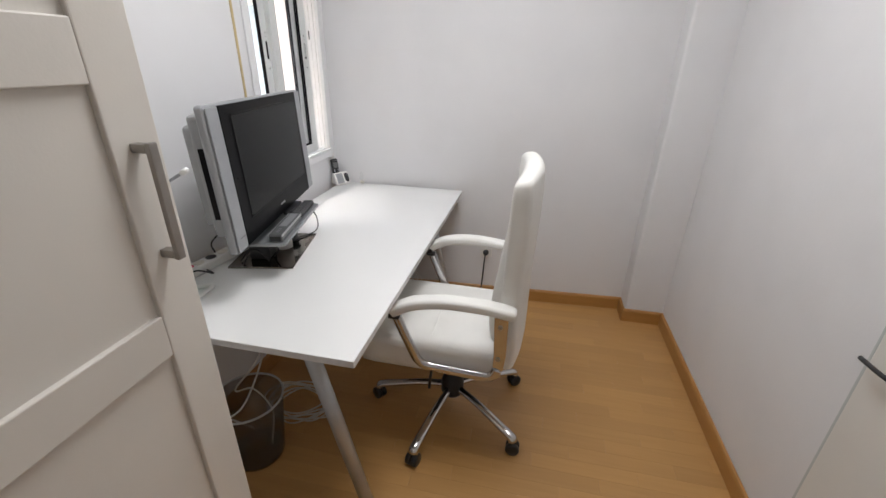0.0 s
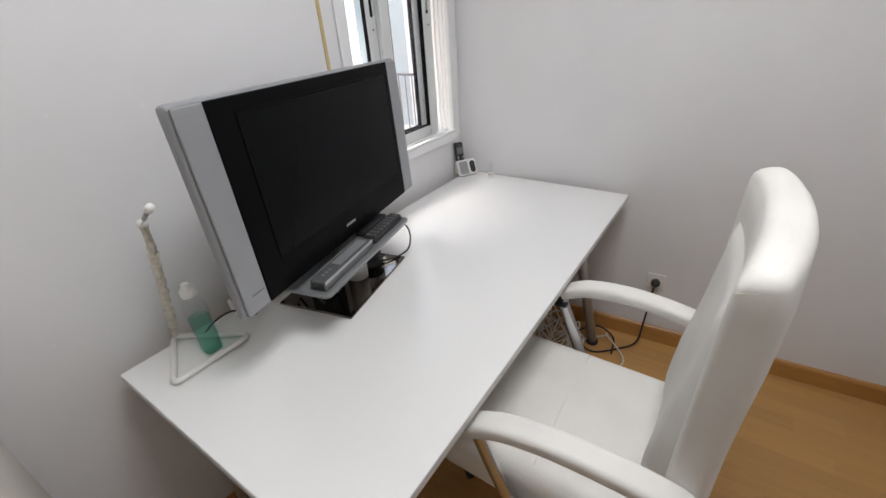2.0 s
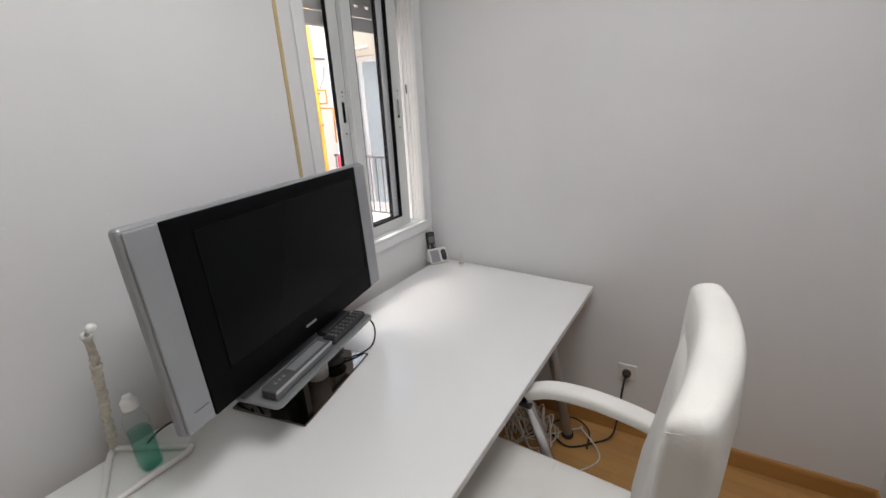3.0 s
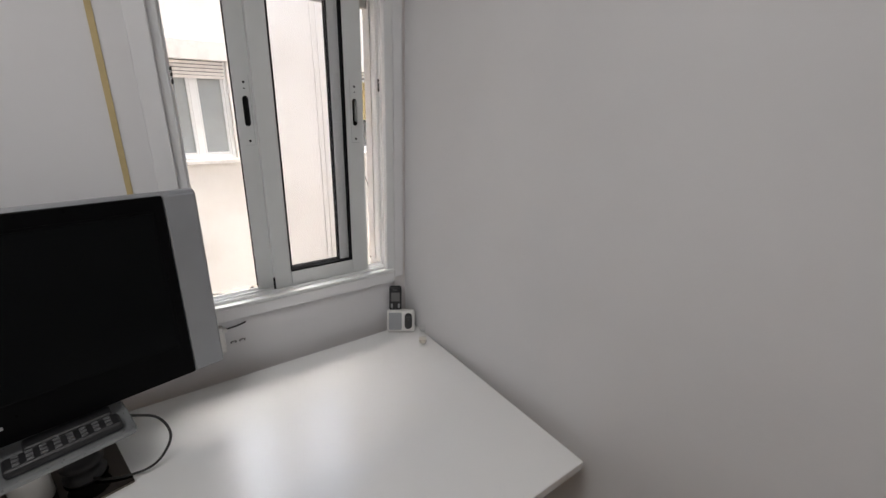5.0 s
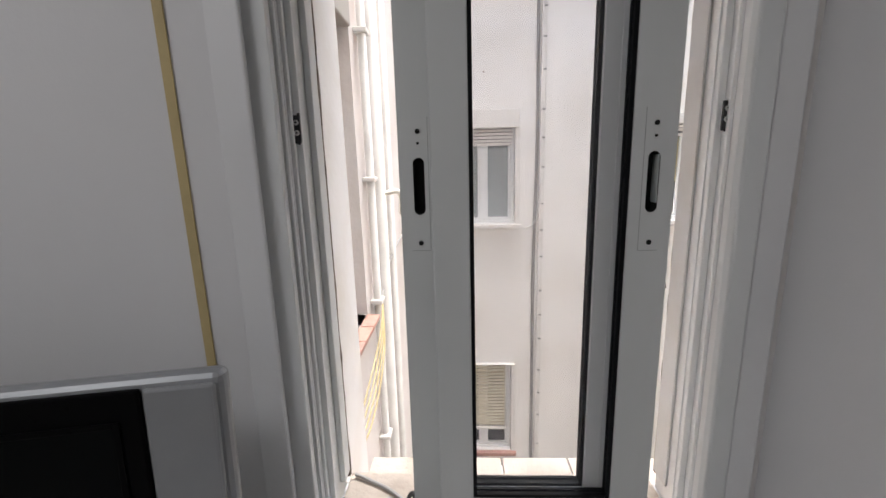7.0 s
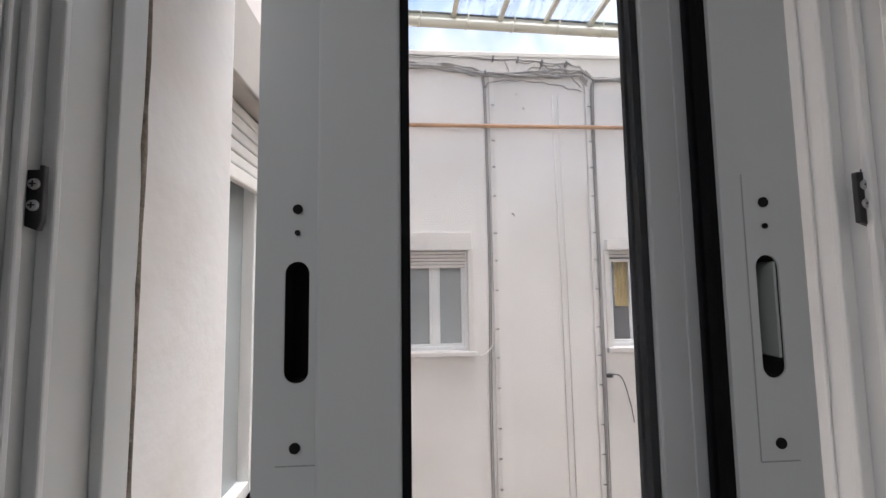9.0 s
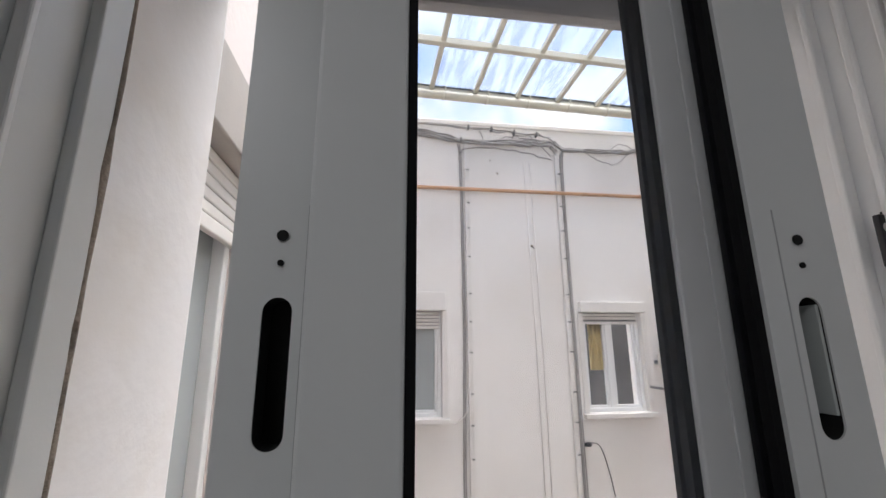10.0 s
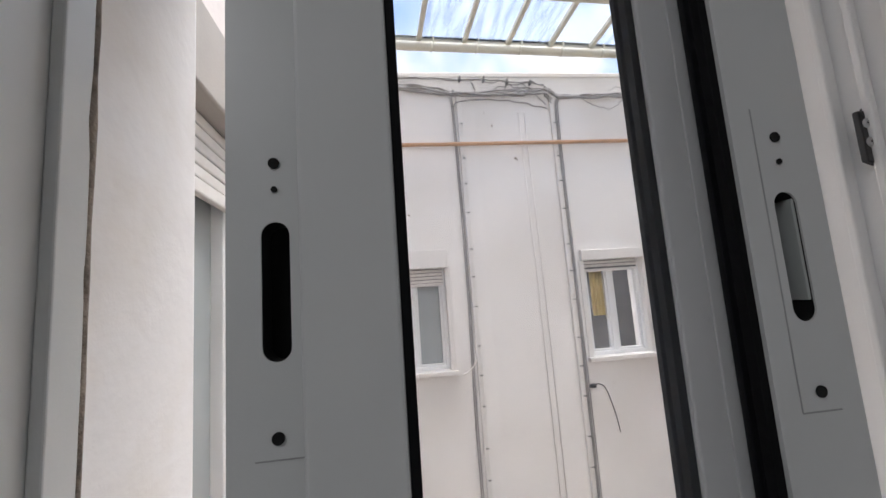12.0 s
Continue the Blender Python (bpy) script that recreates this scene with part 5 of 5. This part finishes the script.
run("power_lead", curve_pts([(0.94, far_y(0.94) - 0.042, 0.322), (0.937, -0.03, 0.26), (0.93, -0.02, 0.13), (0.92, -0.06, 0.03), (0.86, -0.12, 0.008), (0.76, -0.2, 0.008), (0.66, -0.16, 0.008), (0.6, -0.22, 0.01)]), 0.0042, CABLE_B, "black power lead drooping to the floor", "cable", group="floor cables")
run("power_lead", curve_pts([(0.84, -0.17, 0.007), (0.82, -0.07, 0.02), (0.74, -0.06, 0.05), (0.66, -0.12, 0.03), (0.58, -0.2, 0.012)]), 0.0042, CABLE_B, "black power lead coiled on the floor", "cable", group="floor cables")
rn = random.Random(11)
for k in range(8):
    keys = []
    cx, cy = 0.56 + rn.uniform(-0.06, 0.06), -0.24 + rn.uniform(-0.06, 0.06)
    for i in range(9):
        a = i * 0.9 + rn.uniform(-0.3, 0.3) + k
        rr = rn.uniform(0.06, 0.14)
        keys.append((cx + rr * math.cos(a), max(-0.42, min(-0.09, cy + rr * 0.8 * math.sin(a))), 0.01 + rn.uniform(0, 0.06) + 0.09 * (k % 3) * (i % 2)))
    run("white_cable", curve_pts(keys, 6), 0.0034, CABLE_W, "tangled white cable under the desk", "cable", 6, group="floor cables")
run("white_cable", curve_pts([(0.64, -0.2, 0.01), (0.78, -0.08, 0.02), (0.80, -0.11, 0.05), (0.9, -0.2, 0.008), (0.8, -0.36, 0.006), (0.72, -0.5, 0.006)]), 0.0034, CABLE_W, "white cable trailing over the floor", "cable", 6, group="floor cables")
for k in range(7):
    keys = []
    for i in range(7):
        a = i * 1.0 + k * 0.8
        rr = 0.07 + 0.05 * rn.random()
        keys.append((0.27 + rr * 1.4 * math.cos(a), -1.15 + rr * math.sin(a), 0.006 + 0.016 * k * 0.5 + rn.uniform(0, 0.02)))
    run("white_cable", curve_pts(keys, 6), 0.0034, CABLE_W, "white cable coiled on the floor beside the bin", "cable", 6, group="floor cables")

# waste bin with cables hanging into it
bn = thing("waste_bin", "smoky dark round waste bin under the desk", "waste bin", (0.225, -1.40, 0.0))
SMOKE = glass("smoked_plastic", (0.76, 0.75, 0.74), 0.08, 0.06)
part("wall", lathe([(0.095, 0.003), (0.097, 0.0), (0.10, 0.004), (0.128, 0.28), (0.125, 0.28), (0.097, 0.006), (0.0, 0.006)], 36), SMOKE, bn, smooth=True)
part("base", lathe([(0.0, 0.007), (0.095, 0.007), (0.097, 0.02), (0.0, 0.022)], 30), MESHBIN, bn, smooth=True)
part("rim", tube([(0.1285 * math.cos(t), 0.1285 * math.sin(t), 0.282) for t in [2 * math.pi * k / 36 for k in range(36)]], 0.004, 8, closed=True), SILVERLEG, bn, smooth=True)
for k in range(2):
    a = k * 2.3
    run("bin_cable", curve_pts([(0.225 + 0.07 * math.cos(a), -1.40 + 0.07 * math.sin(a), 0.055), (0.225 + 0.08 * math.cos(a + 1), -1.4 + 0.08 * math.sin(a + 1), 0.16), (0.225 + 0.09 * math.cos(a + 2), -1.40 + 0.09 * math.sin(a + 2), 0.24), (0.225 + 0.05 * math.cos(a + 3), -1.40 + 0.05 * math.sin(a + 3), 0.30), (0.24, -1.30 + 0.02 * k, 0.42), (0.22, -1.2, 0.66)]), 0.0035, CABLE_W, "white cable dropping from the desk into the bin", "cable", 6, group="floor cables")

# office chair
CX, CY = 0.93, -0.985
ch = thing("office_chair", "white padded leather office chair with chrome arms and star base", "office chair", (CX, CY, 0), 0)
for k in range(5):
    a = radians(39 + 72 * k)
    ca, sa_ = math.cos(a), math.sin(a)
    pts = curve_pts([(0.03 * ca, 0.03 * sa_, 0.125), (0.14 * ca, 0.14 * sa_, 0.118), (0.26 * ca, 0.26 * sa_, 0.092), (0.33 * ca, 0.33 * sa_, 0.075), (0.34 * ca, 0.34 * sa_, 0.06)], 5)
    n = len(pts)
    leg = part("base_leg", tube(pts, 0.019, 12, taper=[0.8 + 0.35 * i / n for i in range(n)], flat=0.75), CHROME, ch, "chrome base leg", True)
    part("leg_inlay", tube([(0.05 * ca, 0.05 * sa_, 0.1375), (0.12 * ca, 0.12 * sa_, 0.1325), (0.2 * ca, 0.2 * sa_, 0.119)], 0.0085, 8, flat=0.6, taper=[1.0, 0.9, 0.35]), BLACKPL, leg, smooth=True)
    t = radians(36 + 72 * k + 40 * math.sin(k * 2.1))
    for s in (-1, 1):
        bm = lathe([(0.006, -0.01), (0.025, -0.01), (0.0275, -0.006), (0.0275, 0.006), (0.025, 0.01), (0.006, 0.01)], 20)
        bmesh.ops.transform(bm, matrix=Matrix.Translation((0.34 * ca, 0.34 * sa_, 0.0278)) @ Matrix.Rotation(t, 4, "Z") @ Matrix.Translation((0, s * 0.0125, 0)) @ Matrix.Rotation(math.pi / 2, 4, "X"), verts=bm.verts)
        part("caster_wheel", bm, BLACKPL, leg, smooth=True)
    bm = box(-0.02, -0.006, 0.03, 0.014, 0.006, 0.058, 0.004)
    bmesh.ops.transform(bm, matrix=Matrix.Translation((0.34 * ca, 0.34 * sa_, 0)) @ Matrix.Rotation(t, 4, "Z"), verts=bm.verts)
    part("caster_hood", bm, BLACKPL, leg)
part("hub", lathe([(0.02, 0.085), (0.044, 0.09), (0.05, 0.105), (0.05, 0.15), (0.043, 0.172), (0.034, 0.188), (0.03, 0.2)], 24), BLACKPL, ch, smooth=True)
part("gas_lift", lathe([(0.027, 0.155), (0.027, 0.26), (0.02, 0.262), (0.02, 0.36)], 20), BLACKPL, ch, smooth=True)
part("mechanism", box(-0.12, -0.085, 0.355, 0.1, 0.085, 0.405, 0.012), BLACKPL, ch)
part("lift_lever", tube(curve_pts([(-0.02, -0.06, 0.375), (-0.05, -0.14, 0.365), (-0.06, -0.16, 0.31), (-0.065, -0.165, 0.24)], 5), 0.006, 8), BLACKPL, ch, smooth=True)


def cushion(x0, y0, z0, x1, y1, z1, r, puff=0.0, axis=2, n=7):
    """A padded block: rounded and swollen in its middle."""
    bm = box(x0, y0, z0, x1, y1, z1)
    bmesh.ops.subdivide_edges(bm, edges=bm.edges[:], cuts=n, use_grid_fill=True)
    c = Vector(((x0 + x1) / 2, (y0 + y1) / 2, (z0 + z1) / 2))
    hlf = Vector((abs(x1 - x0) / 2, abs(y1 - y0) / 2, abs(z1 - z0) / 2))
    for v in bm.verts:
        d = v.co - c
        inner = Vector([max(-(hh - r), min(hh - r, q)) for q, hh in zip(d, hlf)])
        out = d - inner
        if out.length > 1e-6:
            d = inner + out.normalized() * min(out.length, r)
        u = [q / hh for q, hh in zip(d, hlf)]
        o = [i for i in range(3) if i != axis]
        d[axis] += math.copysign(puff, u[axis]) * abs(u[axis]) * max(0, 1 - u[o[0]] ** 2) * max(0, 1 - u[o[1]] ** 2)
        v.co = c + d
    return bm


def ring_loft(rows, cap_top=True):
    """Skin closed rings of equal count into one solid."""
    bm = bmesh.new()
    rr = [[bm.verts.new(p) for p in r] for r in rows]
    n = len(rr[0])
    for r0, r1 in zip(rr, rr[1:]):
        for k in range(n):
            bm.faces.new((r0[k], r0[(k + 1) % n], r1[(k + 1) % n], r1[k]))
    bm.faces.new(rr[0][::-1])
    bm.faces.new(rr[-1])
    bmesh.ops.recalc_face_normals(bm, faces=bm.faces[:])
    return bm


def round_rect(x0, y0, x1, y1, r, n=4, side=10):
    """Outline of a rounded rectangle, with points along its long sides."""
    o = []
    for cx, cy, a0 in ((x1 - r, y1 - r, 0), (x0 + r, y1 - r, 90), (x0 + r, y0 + r, 180), (x1 - r, y0 + r, 270)):
        for k in range(n + 1):
            a = radians(a0 + 90 * k / n)
            o.append((cx + r * math.cos(a), cy + r * math.sin(a)))
        if a0 in (90, 270):
            ya, yb = (y1 - r, y0 + r) if a0 == 90 else (y0 + r, y1 - r)
            xx = x0 if a0 == 90 else x1
            for k in range(1, side):
                o.append((xx, ya + (yb - ya) * k / side))
    return o


seat = part("seat", cushion(-0.335, -0.235, 0.385, 0.20, 0.235, 0.515, 0.045, 0.016, 2, 15), LEATHER, ch, "white padded leather seat", True)
part("seat_shell", cushion(-0.325, -0.222, 0.368, 0.19, 0.222, 0.42, 0.022, 0.0, 2, 9), LEATHER, ch, smooth=True)
part("seam", tube([(-0.05, -0.2, 0.5205), (-0.048, -0.1, 0.5285), (-0.05, 0.0, 0.5312), (-0.05, 0.2, 0.5205)], 0.0016, 6), LEATHER, seat)
# backrest: a bowed slab with a crisp hem, a lumbar pad and a headrest pad on its front
FRONT = [(0.43, 0.222), (0.50, 0.212), (0.60, 0.209), (0.72, 0.211), (0.84, 0.213), (0.95, 0.215), (1.05, 0.217), (1.14, 0.222)]
REAR = [(0.43, 0.278), (0.50, 0.284), (0.60, 0.284), (0.72, 0.284), (0.84, 0.287), (0.95, 0.292), (1.05, 0.293), (1.14, 0.286)]
PROUD = [(0.46, 0.0), (0.50, 0.040), (0.56, 0.050), (0.62, 0.052), (0.72, 0.045), (0.84, 0.028), (0.95, 0.017), (1.01, 0.012), (1.03, 0.0)]


def along(keys, z):
    for (z0, a), (z1, c) in zip(keys, keys[1:]):
        if z <= z1:
            return a + (c - a) * max(0.0, (z - z0) / (z1 - z0))
    return keys[-1][1]


HB = 0.228


def bow(x, y, z):
    w = y / HB
    t = max(0.0, min(1.0, (x - 0.21) / 0.075))
    return (x - (0.022 + 0.013 * t) * w * w, y, z - 0.013 * (1 - t) * w * w * max(0.0, (z - 1.0) / 0.13) - 0.008 * abs(w) ** 5 * max(0.0, (z - 0.9) / 0.23))


rows = []
levels = [(0.43, 0.014), (0.433, 0.007), (0.44, 0.0)] + [(0.45 + 0.045 * k, 0.0) for k in range(15)] + [(1.118, 0.0), (1.127, 0.003), (1.134, 0.009), (1.138, 0.018)]
for z, inset in levels:
    hw = (HB - inset) * (1 - 0.05 * max(0.0, (0.62 - z) / 0.2))
    rows.append([bow(x, y, z) for x, y in round_rect(along(FRONT, z) + inset, -hw, along(REAR, z) - inset, hw, min(0.016, (along(REAR, z) - along(FRONT, z)) / 2 - inset - 0.002))])
back = part("backrest", ring_loft(rows), LEATHER, ch, "tall white padded leather backrest", True)


def front_pad(y1, z0, z1, proud, edge):
    """A pad on the back's front face: a grid that swells out of it and tucks in at its rim."""
    bm = bmesh.new()
    ny, nz = 22, 26
    g = []
    for i in range(nz + 1):
        z = z0 + (z1 - z0) * i / nz
        row = []
        for j in range(ny + 1):
            u = -1 + 2 * j / ny
            y = u * y1
            d = min((1 - abs(u)) * y1, z - z0, z1 - z) / edge
            k = min(1.0, math.sqrt(max(0.0, 1 - (1 - min(1.0, d)) ** 2)))
            row.append(bm.verts.new(bow(along(FRONT, z) + 0.004 - (proud(z) + 0.004) * k, y, z)))
        g.append(row)
    for i in range(nz):
        for j in range(ny):
            bm.faces.new((g[i][j], g[i + 1][j], g[i + 1][j + 1], g[i][j + 1]))
    return bm


part("lumbar_pad", front_pad(0.178, 0.455, 1.035, lambda z: along(PROUD, z), 0.045), LEATHER, back, "raised lumbar pad", True)
part("headrest_pad", front_pad(0.205, 1.036, 1.122, lambda z: 0.003, 0.042), LEATHER, back, smooth=True)
for s in (-1, 1):
    part("piping", tube(curve_pts([bow(0.224, s * 0.2255, 1.112), bow(0.232, s * 0.2275, 1.114), bow(0.255, s * 0.2275, 1.116), bow(0.276, s * 0.2255, 1.116)], 4), 0.0007, 6), LEATHER, back, smooth=True)
for s in (-1, 1):
    pad_keys = [(0.244, s * 0.252, 0.690), (0.186, s * 0.256, 0.703), (0.106, s * 0.262, 0.713), (0.006, s * 0.268, 0.715), (-0.092, s * 0.273, 0.699), (-0.156, s * 0.276, 0.668), (-0.169, s * 0.276, 0.660)]
    pad = curve_pts(pad_keys, 5)
    rows = []
    for i, p in enumerate(pad):
        e = min(i, len(pad) - 1 - i)
        q = (0.80, 0.93, 1.0)[min(e, 2)]
        a, c = pad[max(0, i - 1)], pad[min(len(pad) - 1, i + 1)]
        tx, tz = c[0] - a[0], c[2] - a[2]
        ln = math.hypot(tx, tz)
        nx, nz = -tz / ln, tx / ln
        if nz < 0:
            nx, nz = -nx, -nz
        rows.append([(p[0] + nx * h_, p[1] + w_, p[2] + nz * h_) for h_, w_ in round_rect(-0.018 * q, -0.0285 * q, 0.018 * q, 0.0285 * q, 0.0125 * q, 4, 4)])
    arm = part("armrest", ring_loft(rows), LEATHER, ch, "white padded armrest on a chrome loop", True)
    y = s * 0.262
    loop = curve_pts([(0.2, y, 0.47), (0.185, y, 0.437), (0.15, y * 0.99, 0.425), (0.0, y * 0.97, 0.425), (-0.075, y * 0.98, 0.44), (-0.115, y, 0.52), (-0.165, y, 0.642)], 6)
    part("arm_frame", tube(loop, 0.013, 10, flat=1.4), CHROME, arm, "chrome arm loop", True)
    plate_o = [(0.176, 0.688), (0.224, 0.682), (0.226, 0.53), (0.22, 0.47), (0.2, 0.438), (0.183, 0.448), (0.184, 0.53)]
    pl = extrude_outline([(x, z) for x, z in plate_o], "y", y - 0.006, y + 0.006, 0.003)
    plt_ = part("arm_plate", pl, CHROME, arm, "flat chrome rear plate")
    for z in (0.515, 0.645):
        bb = lathe([(0.008, -0.0015), (0.008, 0.0015), (0.006, 0.003), (0.0, 0.0035)], 14)
        bmesh.ops.transform(bb, matrix=Matrix.Translation((0.2, y + s * 0.0075, z)) @ Matrix.Rotation(-s * math.pi / 2, 4, "X"), verts=bb.verts)
        part("arm_bolt", bb, STEEL, plt_)
    part("arm_joint", box(-0.185, y - 0.02, 0.626, -0.145, y + 0.02, 0.644, 0.006), BLACKPL, arm)

# ---- floor strips ----
PL, PW = 0.40, 0.0655
meshes = {}


def strip_mesh(l):
    key = round(l, 3)
    if key not in meshes:
        bm = box(-l / 2, -PW / 2 + 0.0001, -0.008, l / 2, PW / 2 - 0.0001, 0.0, 0.0003, seg=1)
        me = bpy.data.meshes.new("plank")
        bm.to_mesh(me)
        bm.free()
        me.materials.append(FLOOR_OAK)
        meshes[key] = me
    return meshes[key]


rows = int((0.2 - YB) / PW) + 1
for r in range(rows):
    y = 0.19 - r * PW
    x = -((r * 0.37) % 1) * PL
    while x < RX:
        a, c = max(x, 0.0), min(x + PL, RX + 0.02)
        if c - a > 0.02:
            ob = new("plank", strip_mesh(c - a - 0.0003))
            ob.location = ((a + c) / 2, y, 0.0)
            ob.parent = floor
        x += PL
